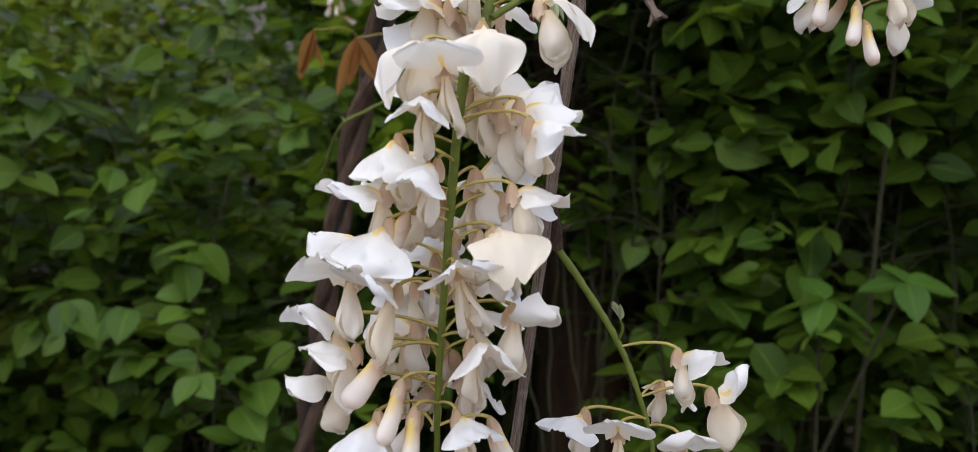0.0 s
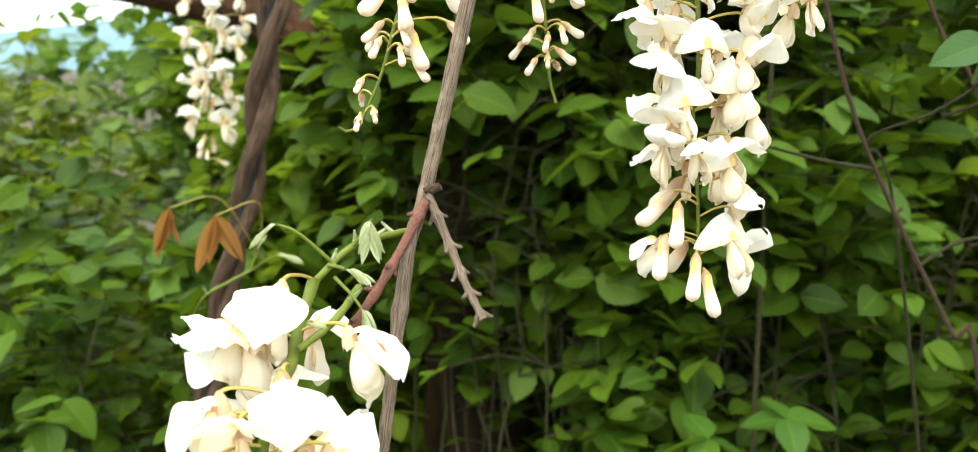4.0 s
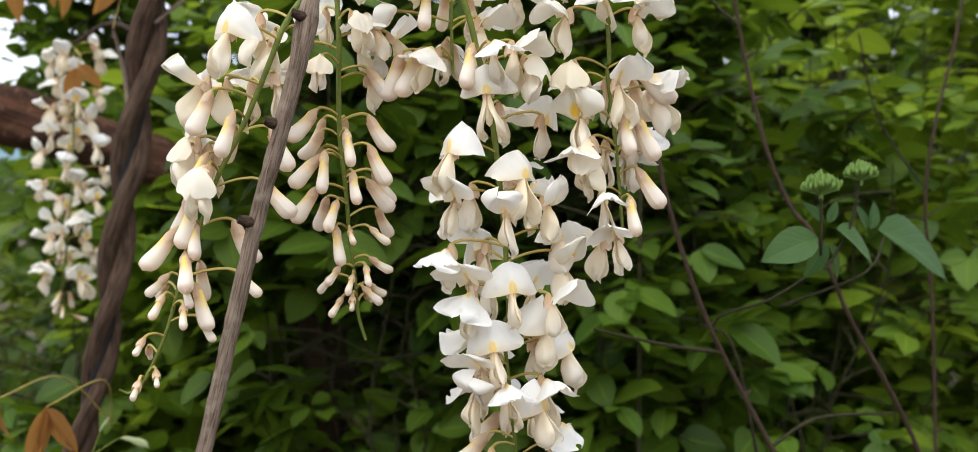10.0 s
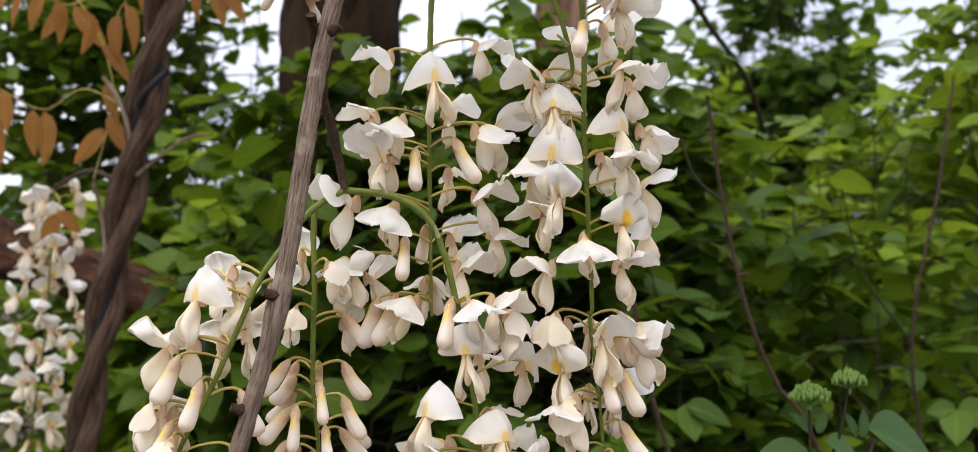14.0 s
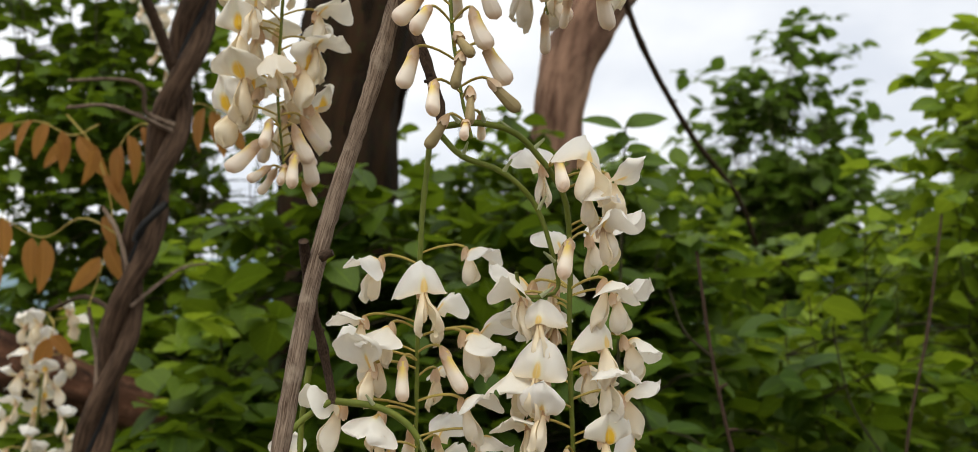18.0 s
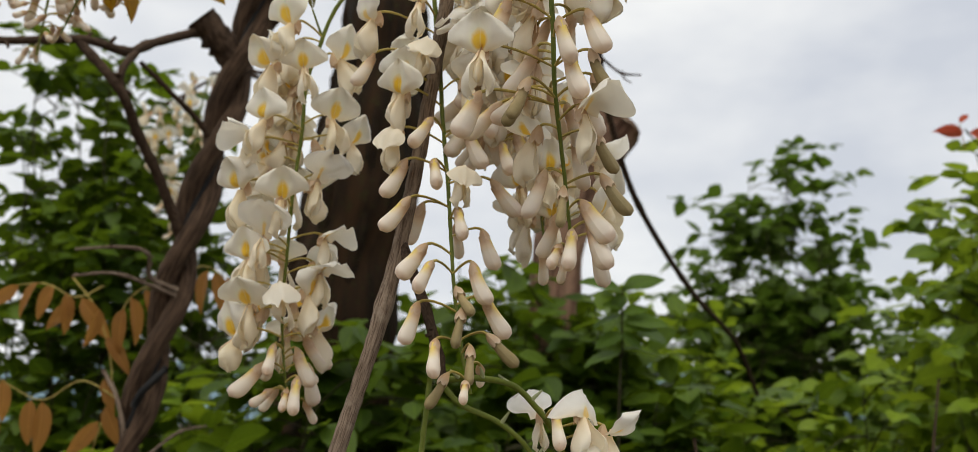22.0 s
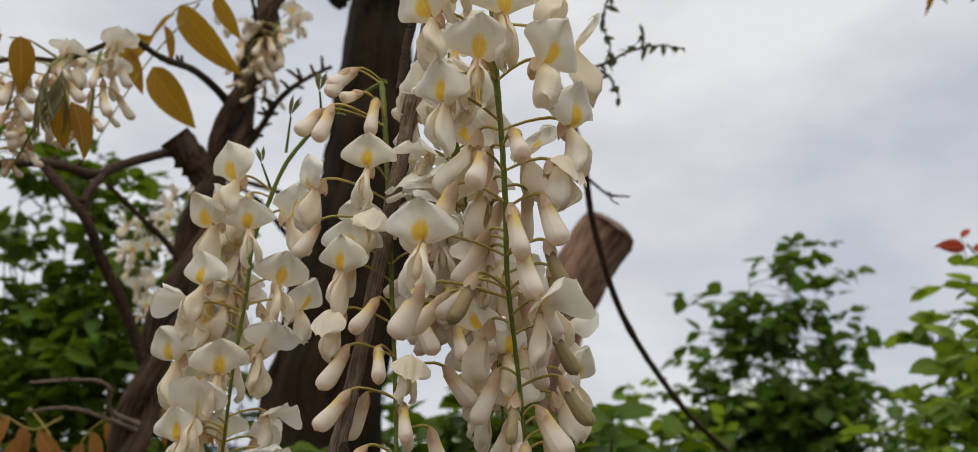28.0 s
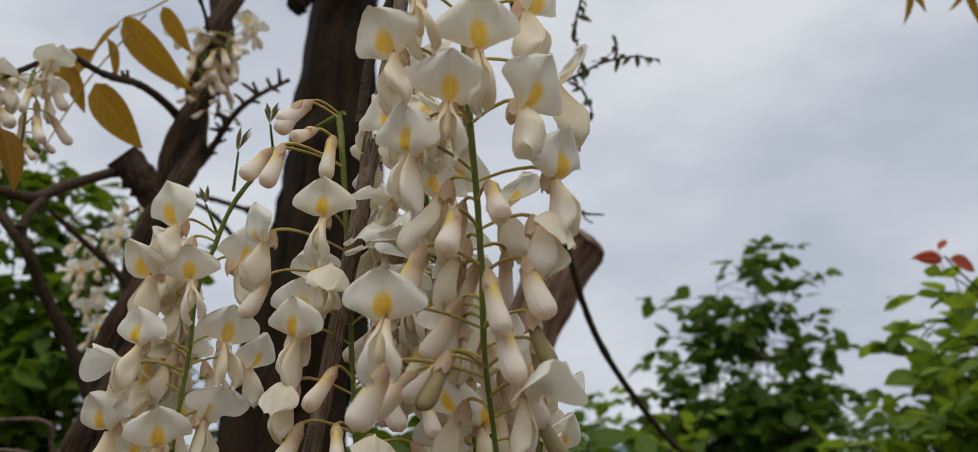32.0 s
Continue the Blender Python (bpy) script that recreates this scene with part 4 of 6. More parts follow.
limb([(-0.018, 1.085, 2.098), (-0.061, 1.05, 2.066), (-0.079, 1.02, 2.044), (-0.116, 1.0, 2.045), (-0.177, 1.0, 2.038), (-0.26, 1.0, 2.03)], 0.0050, 0.0036, "dark bent branch of the vine", seed=3, spurs=5)
limb([(-0.020, 1.1, 1.87), (-0.043, 1.06, 1.926), (-0.063, 1.03, 1.963), (-0.079, 1.0, 1.998), (-0.121, 1.0, 2.044)], 0.0058, 0.0046, "dark bent branch of the vine", seed=4, spurs=3)
limb([(-0.079, 1.0, 1.998), (-0.078, 1.0, 2.02), (-0.070, 1.02, 2.044)], 0.0040, 0.0034, "short dark forking branch", seed=5)
limb([(0.012, 1.1, 1.964), (-0.011, 1.08, 1.995), (-0.038, 1.05, 2.015), (-0.067, 1.03, 2.038)], 0.0034, 0.0024, "thin dark branch of the vine", seed=6, spurs=4)
limb([(0.040, 1.1, 2.10), (0.060, 1.1, 2.123), (0.082, 1.07, 2.155), (0.104, 1.05, 2.173), (0.137, 1.05, 2.196)], 0.0044, 0.0018, "dark bristly twig with dry spurs", seed=8, spurs=26, spur=5.0)
limb([(-0.020, 1.09, 1.818), (-0.046, 1.08, 1.828), (-0.048, 1.06, 1.849), (-0.070, 1.05, 1.853), (-0.113, 1.04, 1.847)], 0.0026, 0.0014, "thin dry grey twig on the vine", seed=9, spurs=8, mat=STICK_BARK)
limb([(-0.022, 1.09, 1.812), (-0.073, 1.05, 1.826), (-0.113, 1.04, 1.821)], 0.0024, 0.0014, "thin dry grey twig on the vine", seed=10, spurs=10, mat=STICK_BARK)
limb([(-0.058, 1.09, 1.66), (-0.063, 1.09, 1.687), (-0.073, 1.10, 1.713), (-0.090, 1.12, 1.736)], 0.0026, 0.0022, "short pinkish-grey twig on the vine", seed=17, spurs=4, mat=STICK_BARK)
limb([(-0.085, 1.1, 1.54), (-0.091, 1.13, 1.581), (-0.101, 1.13, 1.635)], 0.0028, 0.0020, "short pinkish-grey twig on the vine", seed=18, spurs=4, mat=STICK_BARK)
limb([(-0.055, 1.09, 1.635), (-0.014, 1.12, 1.673), (0.015, 1.14, 1.682)], 0.0020, 0.0012, "thin dry twig beside the vine", seed=19, spurs=3, mat=STICK_BARK)
tie = thing("black_tie", (-0.038, 1.08, 1.72), "black band wound round the twisted vine", "tie")
part("band", rooted(tube("band", [(-0.052, 1.084, 1.700), (-0.046, 1.078, 1.712), (-0.036, 1.077, 1.724), (-0.024, 1.084, 1.738)], 0.0036, 0.0036, 0.004, 8, 0.1, 200), (-0.038, 1.08, 1.72)), BLACK, tie)
limb([(0.366, 0.97, 2.165), (0.40, 1.0, 2.10), (0.429, 1.05, 2.038), (0.499, 1.15, 1.958), (0.651, 1.35, 1.884), (0.814, 1.55, 1.83), (0.90, 1.65, 1.75)], 0.0035, 0.0042, "long thin dark trailing stem", "trailing_stem", seed=7, spurs=8)

# ---- the long stick and its twigs ----
stick_axis = [(-0.12, 0.26, -0.03), (-0.055, 0.325, 0.7), (0.010, 0.37, 1.171), (0.035, 0.396, 1.349), (0.045, 0.409, 1.387), (0.066, 0.42, 1.47), (0.088, 0.430, 1.549), (0.106, 0.457, 1.649), (0.139, 0.487, 1.77), (0.168, 0.510, 1.954), (0.19, 0.53, 2.1), (0.235, 0.57, 2.4)]
stick = thing("bare_stick", stick_axis[0], "long straight grey-brown woody stick with knots and lengthwise bark lines", "branch", "bare branches")
spath = curve_points(stick_axis, 0.004)
part("wood", rooted(mesh_of("wood", *tube_data(spath, lambda s: 0.0021 + min(0.0014, 0.008 * max(0, s - 0.50)), 16, 0.17, 240, [(i / 14 + 0.02 * math.sin(i * 7), 0.003, 0.28) for i in range(1, 14)])), stick_axis[0]), STICK_BARK, stick)
for (px, py, pz), k in (((0.088, 0.430, 1.549), 0), ((0.106, 0.457, 1.649), 1), ((0.067, 0.422, 1.475), 2), ((0.045, 0.409, 1.387), 3), ((0.077, 0.426, 1.51), 4)):
    s = 1 if k % 2 else -1
    part("knot", rooted(tube("knot", [(px, py, pz), (px + s * 0.003, py - 0.004, pz + 0.001), (px + s * 0.0055, py - 0.005, pz + 0.002)], 0.0027, 0.0016, 0.0015, 8, 0.35, 500), stick_axis[0]), TWIG_BARK, stick, "dark broken knot")
def noded_twig(points, r0, r1, nodes, label, mat, seed):
    """A dry twig with ringed nodes, each with a stubby bud."""
    at = Vector(points[0])
    rnd = random.Random(seed)
    t = thing("side_twig", at, label, "branch", "bare branches")
    path = curve_points(points, 0.0012)
    knots = [(s, 0.022, 0.42) for s in nodes] + [(s + 0.05, 0.02, 0.2) for s in nodes]
    part("wood", rooted(mesh_of("wood", *tube_data(path, lambda s: r0 + (r1 - r0) * s, 10, 0.12, 500, knots)), at), mat, t)
    for k, s in enumerate(nodes):
        i = int(s * (len(path) - 1))
        p, d = path[i], (path[min(i + 1, len(path) - 1)] - path[max(0, i - 1)]).normalized()
        side = d.cross(Vector((0.1, 1, 0.2))).normalized() * (1 if k % 2 else -1)
        for turn in (0.0, 2.2):
            o = Matrix.Rotation(turn, 3, d) @ side
            q = p + o * r0 * rnd.uniform(1.9, 2.5) + d * r0 * rnd.uniform(0.6, 1.6)
            part("bud", rooted(tube("bud", [p + o * r0 * 0.6, p.lerp(q, 0.7), q], r0 * 0.62, r0 * 0.34, 0.0006, 7, 0.2, 900), at), mat, t)
    return t


noded_twig([(0.0455, 0.406, 1.386), (0.053, 0.400, 1.368), (0.059, 0.392, 1.353), (0.0645, 0.385, 1.342)], 0.0019, 0.0013, (0.18, 0.42, 0.62, 0.80, 0.96), "short dry knobbly side twig", STICK_BARK, 11)
noded_twig([(0.045, 0.404, 1.384), (0.037, 0.397, 1.370), (0.026, 0.385, 1.354), (0.016, 0.375, 1.342)], 0.0019, 0.0014, (0.12, 0.50, 0.70, 0.93), "reddish-brown young side twig", RED_BARK, 12)
limb([(0.021, 0.386, 1.276), (0.026, 0.390, 1.263), (0.028, 0.392, 1.250)], 0.0030, 0.0022, "short dark knobbly side twig", "side_twig", TWIG_BARK, 13, spurs=7)
limb([(0.100, 0.452, 1.655), (0.104, 0.472, 1.632), (0.110, 0.487, 1.612), (0.115, 0.490, 1.589)], 0.0021, 0.0018, "short dark twig bearing flower shoots", "side_twig", TWIG_BARK, 14, spurs=16, spur=1.7)
limb([(0.139, 0.487, 1.770), (0.150, 0.47, 1.735), (0.157, 0.465, 1.706)], 0.0026, 0.0022, "short dark twig bearing flower shoots", "side_twig", TWIG_BARK, 15, spurs=14, spur=1.7)
limb([(0.180, 0.52, 2.03), (0.165, 0.525, 1.985), (0.160, 0.525, 1.945)], 0.0026, 0.0022, "short dark twig bearing flower shoots", "side_twig", TWIG_BARK, 16, spurs=14, spur=1.7)


def shoot(points, r0, r1, label, buds=3, seed=0):
    at = Vector(points[0])
    s = thing("green_shoot", at, label, "shoot", "green shoots")
    rnd = random.Random(seed)
    path = curve_points(points, 0.003)
    part("stalk", rooted(mesh_of("stalk", *tube_data(path, lambda q: r0 + (r1 - r0) * q, 9, 0.14, 300)), at), RACHIS, s)
    for i in range(buds):
        p = path[int((i + 0.6) / (buds + 0.4) * (len(path) - 1))]
        q = p + Vector((rnd.uniform(-1, 1), -0.4, rnd.uniform(0.3, 1))).normalized() * 0.007
        part("leaf_bud", rooted(tube("leaf_bud", [p, p.lerp(q, 0.5), q], 0.0012, 0.0004, 0.001, 6), at), YOUNG, s, "small green leaf bud")
    return s


shoot([(0.037, 0.405, 1.372), (0.019, 0.385, 1.371), (0.005, 0.370, 1.361)], 0.0014, 0.0012, "thick pale green shoot with unfolding leaves", 4, 1)
shoot([(0.020, 0.378, 1.357), (0.012, 0.358, 1.350), (0.001, 0.350, 1.343)], 0.0014, 0.0013, "pale green shoot carrying a raceme", 2, 2)
shoot([(0.115, 0.490, 1.590), (0.135, 0.485, 1.587), (0.148, 0.480, 1.578), (0.155, 0.478, 1.562), (0.160, 0.478, 1.542)], 0.0016, 0.0013, "arching green shoot carrying a raceme", 2, 3)
shoot([(0.157, 0.465, 1.706), (0.171, 0.460, 1.707), (0.189, 0.465, 1.704), (0.204, 0.470, 1.691)], 0.0015, 0.0013, "arching green shoot carrying a raceme", 4, 4)
shoot([(0.159, 0.485, 1.706), (0.168, 0.480, 1.696), (0.184, 0.470, 1.688), (0.198, 0.470, 1.675), (0.206, 0.470, 1.654), (0.210, 0.475, 1.639), (0.201, 0.470, 1.635), (0.192, 0.468, 1.636), (0.189, 0.465, 1.645)], 0.0014, 0.0008, "hooked bare green shoot", 5, 5)


def unfolding_leaf(points, tip, label, seed, leaflets=9, form=None):
    """A young pinnate leaf, its leaflets still folded together and silky."""
    at = Vector(points[0])
    t = thing("young_leaf", at, label, "leaf", "unfolding leaves")
    rnd = random.Random(seed)
    path = curve_points(points, 0.002)
    part("leaf_stalk", rooted(mesh_of("leaf_stalk", *tube_data(path, lambda s: 0.0008 - 0.0003 * s, 6)), at), RACHIS, t)
    end, d = path[-1], (Vector(tip) - path[-1])
    for i in range(leaflets):
        s = i / leaflets
        p = end + d * s * 0.55 - at
        heading = d.normalized().to_track_quat("Y", "Z").to_matrix().to_4x4()
        side = 1 if i % 2 else -1
        m = Matrix.Translation(p) @ heading @ Matrix.Rotation(side * 0.38, 4, "Z") @ Matrix.Rotation(rnd.uniform(-0.3, 0.3), 4, "Y") @ Matrix.Scale(d.length * (0.82 - 0.25 * s), 4)
        part("leaflet", form or FOLDED, None, t, "", m)
    return t


FOLDED = leaf_form(1.0, 0.27, 0.9, 0.3, 4, 6)
FOLDED.materials.append(YOUNG)
OLIVE_FOLD = leaf_form(1.0, 0.15, 0.9, 0.3, 4, 6)
OLIVE_FOLD.materials.append(OLIVE)
unfolding_leaf([(0.012, 0.375, 1.366), (0.0, 0.372, 1.378), (-0.007, 0.372, 1.381)], (-0.017, 0.372, 1.374), "small silvery young leaf unfolding from the shoot", 1)
unfolding_leaf([(0.018, 0.383, 1.371), (0.023, 0.38, 1.377), (0.025, 0.378, 1.381)], (0.024, 0.374, 1.366), "small silvery young leaf unfolding from the shoot", 2)
unfolding_leaf([(0.010, 0.374, 1.366), (0.014, 0.370, 1.366), (0.016, 0.366, 1.366)], (0.026, 0.362, 1.362), "small silvery young leaf unfolding from the shoot", 3)
unfolding_leaf([(0.012, 0.372, 1.362), (0.018, 0.366, 1.357), (0.021, 0.364, 1.353)], (0.026, 0.360, 1.342), "small silvery young leaf unfolding from the shoot", 4)
unfolding_leaf([(0.052, 0.385, 1.211), (0.054, 0.381, 1.219), (0.053, 0.380, 1.223)], (0.051, 0.378, 1.232), "tiny pale green leaf bud on the shoot", 5)

for k, (p, q) in enumerate((((0.106, 0.577, 1.925), (0.107, 0.570, 1.943)), ((0.124, 0.572, 1.941), (0.121, 0.556, 1.953)), ((0.132, 0.566, 1.946), (0.131, 0.548, 1.938)), ((0.1, 0.583, 1.905), (0.094, 0.575, 1.917)))):
    p, q = Vector(p), Vector(q)
    unfolding_leaf([p, p.lerp(q, 0.5), q], q + (q - p) * 0.55 + Vector((0.002, 0, 0.002)), "tiny olive leaf tuft on the green shoot", 60 + k, 6, OLIVE_FOLD)

shoot([(-0.169, 1.0, 1.177), (-0.136, 0.9, 1.234), (-0.112, 0.9, 1.249), (-0.094, 0.9, 1.258)], 0.0018, 0.0014, "pale green young shoot beside the twisted vine", 3, 61)
unfolding_leaf([(-0.094, 0.9, 1.258), (-0.08, 0.9, 1.267), (-0.071, 0.9, 1.272)], (-0.047, 0.9, 1.266), "tuft of pale young leaflets on the shoot", 62, 7)
unfolding_leaf([(-0.094, 0.9, 1.258), (-0.089, 0.9, 1.27), (-0.086, 0.9, 1.278)], (-0.079, 0.9, 1.291), "tuft of pale young leaflets on the shoot", 63, 7)

# ---- the near racemes ----
raceme("wisteria_raceme", [(0.005, 0.370, 1.362), (-0.001, 0.356, 1.343), (-0.001, 0.345, 1.339), (-0.006, 0.338, 1.333), (-0.007, 0.336, 1.331), (-0.010, 0.335, 1.312), (-0.014, 0.335, 1.271), (-0.018, 0.335, 1.218), (-0.019, 0.335, 1.188), (-0.019, 0.335, 1.169)],
       [(0, -123, 17, "W"), (17, -179, 20, "O"), (19, -25, 19, "W"), (23, 179, 13, "H"), (38, -95, 14, "W"), (48, -149, 16, "O"), (54, -114, 15, "O"), (67, -129, 18, "O"), (68, 0, 20, "O"), (71, -31, 27, "O"), (81, -157, 20, "O"), (87, -110, 15, "O"), (98, -159, 23, "O"), (98, -21, 22, "O"), (102, -137, 20, "B"), (102, 35, 21, "O"), (106, -144, 24, "O")]
       + [(110, -41, 21, "O"), (121, 158, 32, "O"), (123, -74, 15, "O"), (126, -165, 32, "O"), (131, -138, 21, "O"), (139, -19, 25, "O"), (145, 180, 34, "O"), (150, -52, 18, "O"), (153, -164, 30, "O"), (153, -145, 24, "B"), (155, 134, 17, "O"), (165, -133, 19, "B"), (169, 180, 34, "O"), (174, -145, 24, "O"), (174, -119, 16, "B"), (174, -62, 16, "O"), (183, 0, 20, "B")],
       "full cluster of large open white wisteria flowers", seed=1, behind=1.0, size=1.10, nod=8, hoods=0.14, thick=0.0021, lobed=0.9, spots=(19,))
raceme("wisteria_raceme", [(0.028, 0.392, 1.250), (0.042, 0.388, 1.230), (0.055, 0.382, 1.208), (0.066, 0.378, 1.176), (0.069, 0.376, 1.152)],
       [(46, -35, 25, "O"), (71, 1, 29, "O"), (80, -134, 19, "O"), (80, 179, 25, "O"), (82, -55, 18, "O")],
       "short green-stalked cluster of open white flowers", seed=2, behind=0.2, size=1.05, nod=8, hoods=0.10, thick=0.0017, lobed=0.9)
raceme("wisteria_raceme", [(0.160, 0.478, 1.542), (0.165, 0.478, 1.518), (0.168, 0.477, 1.489), (0.170, 0.476, 1.458), (0.171, 0.476, 1.428), (0.169, 0.478, 1.422), (0.173, 0.480, 1.378), (0.175, 0.480, 1.336)],
       [(0, -117, 9, "B"), (0, -78, 14, "H"), (0, -32, 15, "H"), (5, -25, 19, "H"), (17, -100, 14, "O"), (30, 27, 27, "O"), (42, -145, 25, "O"), (54, -67, 15, "O"), (63, -160, 22, "O"), (66, -25, 18, "O"), (69, -94, 15, "O"), (83, 0, 21, "O"), (85, -162, 26, "O"), (92, 0, 22, "O"), (92, 125, 15, "O"), (97, -155, 19, "O"), (101, -96, 14, "O"), (106, -154, 19, "O")]
       + [(107, -44, 20, "O"), (120, -26, 17, "O"), (126, -118, 16, "O"), (132, -1, 25, "O"), (139, -146, 14, "O"), (144, -152, 17, "O"), (144, -110, 15, "O"), (144, -32, 15, "O"), (157, -60, 16, "O"), (166, 0, 19, "O"), (172, 180, 14, "B"), (176, -134, 19, "B"), (182, 31, 23, "O"), (189, -156, 20, "B"), (191, -39, 13, "O"), (199, -112, 15, "B"), (199, 30, 24, "O"), (208, -83, 8, "B")],
       "long hanging cluster of open white wisteria flowers", seed=3, behind=0.75, size=0.97, nod=8, thick=0.0014, upright=0.1, arched=0.35, lobed=0.7)
raceme("wisteria_raceme", [(0.114, 0.490, 1.590), (0.100, 0.482, 1.581), (0.087, 0.475, 1.564), (0.079, 0.472, 1.552), (0.070, 0.471, 1.531), (0.060, 0.470, 1.509), (0.050, 0.470, 1.490), (0.041, 0.470, 1.466), (0.035, 0.468, 1.451), (0.028, 0.466, 1.428), (0.017, 0.464, 1.407), (0.010, 0.463, 1.408)],
       [(58, 104, 12, "O"), (61, -142, 22, "O"), (81, 108, 13, "O"), (82, 180, 21, "O"), (88, -156, 19, "B"), (97, -108, 15, "B"), (103, 0, 13, "B"), (110, 180, 14, "H"), (116, -135, 11, "B"), (121, -104, 14, "H"), (129, 0, 21, "B"), (136, -116, 9, "B"), (143, -99, 8, "B")]
       + [(145, 0, 14, "B"), (146, 180, 10, "B"), (156, -90, 14, "B"), (166, 180, 6, "S"), (167, 0, 24, "S"), (169, -75, 14, "S"), (173, -43, 12, "B"), (175, -119, 9, "S"), (178, -69, 15, "S"), (185, -32, 16, "S"), (191, -133, 11, "T"), (199, 114, 13, "T"), (205, -65, 9, "T"), (210, -93, 14, "T")],
       "leaning cluster of white buds opening at its top", seed=4, behind=0.45, size=0.86, nod=4, thick=0.0014, arched=0.2)
raceme("wisteria_raceme", [(0.105, 0.505, 1.604), (0.102, 0.503, 1.577), (0.102, 0.500, 1.551), (0.101, 0.500, 1.511), (0.103, 0.500, 1.484), (0.104, 0.500, 1.463), (0.106, 0.500, 1.443), (0.107, 0.500, 1.427), (0.110, 0.500, 1.416)],
       [(43, 113, 13, "O"), (47, -70, 15, "H"), (49, -2, 15, "O"), (52, 27, 26, "O"), (59, 180, 15, "B"), (65, -119, 16, "H"), (69, 0, 14, "B"), (89, -144, 14, "B"), (91, 0, 14, "B"), (91, 120, 14, "B"), (96, -79, 14, "B"), (103, -33, 15, "B"), (106, -146, 14, "B"), (107, -120, 16, "B"), (116, -77, 14, "B")]
       + [(119, 0, 11, "B"), (122, -150, 16, "B"), (128, -111, 15, "B"), (133, 40, 19, "B"), (138, -113, 15, "B"), (140, -90, 14, "S"), (140, -39, 13, "S"), (151, 0, 9, "S"), (154, -71, 15, "S"), (155, -132, 11, "S"), (159, -97, 14, "S"), (166, -65, 9, "S"), (170, -133, 11, "S"), (170, -100, 14, "T"), (172, 66, 13, "T")],
       "slender hanging cluster of creamy closed buds", seed=5, behind=0.4, size=0.78, nod=0, thick=0.0014)
raceme("wisteria_raceme", [(0.204, 0.470, 1.691), (0.213, 0.474, 1.677), (0.216, 0.477, 1.653), (0.216, 0.478, 1.620), (0.217, 0.478, 1.587), (0.219, 0.479, 1.538), (0.218, 0.480, 1.537), (0.221, 0.480, 1.510), (0.223, 0.480, 1.488), (0.225, 0.480, 1.458)],
       [(0, -86, 14, "B"), (0, -52, 18, "O"), (0, 85, 12, "O"), (6, -23, 22, "O"), (14, -68, 15, "H"), (27, -33, 15, "O"), (33, -54, 17, "H"), (35, 43, 17, "O"), (37, -107, 15, "B"), (55, -55, 18, "H"), (55, 109, 12, "O"), (58, 1, 20, "O"), (63, 179, 21, "O"), (71, -152, 17, "O"), (81, -58, 17, "O"), (81, 0, 25, "O"), (91, -143, 23, "O"), (91, -53, 17, "O"), (93, 180, 21, "O"), (103, 0, 22, "O"), (108, -139, 21, "O")]
       + [(117, -179, 19, "O"), (120, -59, 17, "O"), (125, -1, 23, "O"), (127, -115, 16, "O"), (137, -41, 12, "O"), (139, -158, 21, "O"), (161, -155, 19, "H"), (162, -33, 15, "B"), (168, 0, 18, "O"), (171, -96, 14, "O"), (175, -26, 18, "H"), (184, -153, 18, "O"), (184, -89, 14, "B"), (188, -42, 12, "B"), (195, -137, 20, "H"), (198, 50, 16, "O"), (200, -156, 20, "O"), (208, -49, 11, "B"), (218, -132, 19, "H"), (221, -90, 14, "B"), (236, -116, 16, "H")],
       "long hanging white cluster with yellow-marked banners", seed=6, behind=0.5, size=0.97, nod=6, thick=0.0014, upright=0.1, arched=0.2, lobed=0.9)
raceme("wisteria_raceme", [(0.158, 0.510, 1.709), (0.155, 0.509, 1.678), (0.154, 0.508, 1.660), (0.153, 0.507, 1.620), (0.153, 0.507, 1.575), (0.153, 0.506, 1.574), (0.153, 0.505, 1.535)],
       [(55, 0, 21, "O"), (59, 179, 18, "O"), (73, -92, 14, "O"), (81, 53, 15, "O"), (87, -180, 24, "O"), (89, -148, 15, "O"), (94, -23, 21, "O"), (94, 0, 27, "O"), (100, -54, 17, "B"), (100, 145, 21, "H"), (103, -120, 16, "B"), (107, -158, 22, "O")]
       + [(109, 50, 16, "O"), (121, -38, 23, "O"), (125, -167, 34, "O"), (127, -141, 22, "H"), (138, -17, 27, "H"), (142, 48, 16, "O"), (143, -133, 19, "B"), (151, 179, 34, "H"), (155, -37, 13, "H"), (161, 95, 12, "O"), (167, -162, 26, "B"), (167, -154, 19, "B"), (169, -122, 17, "H")],
       "upright-stalked cluster of white flowers facing all ways", seed=7, behind=0.4, size=0.97, nod=2, thick=0.0014, arched=0.15, lobed=0.95, bare=95)
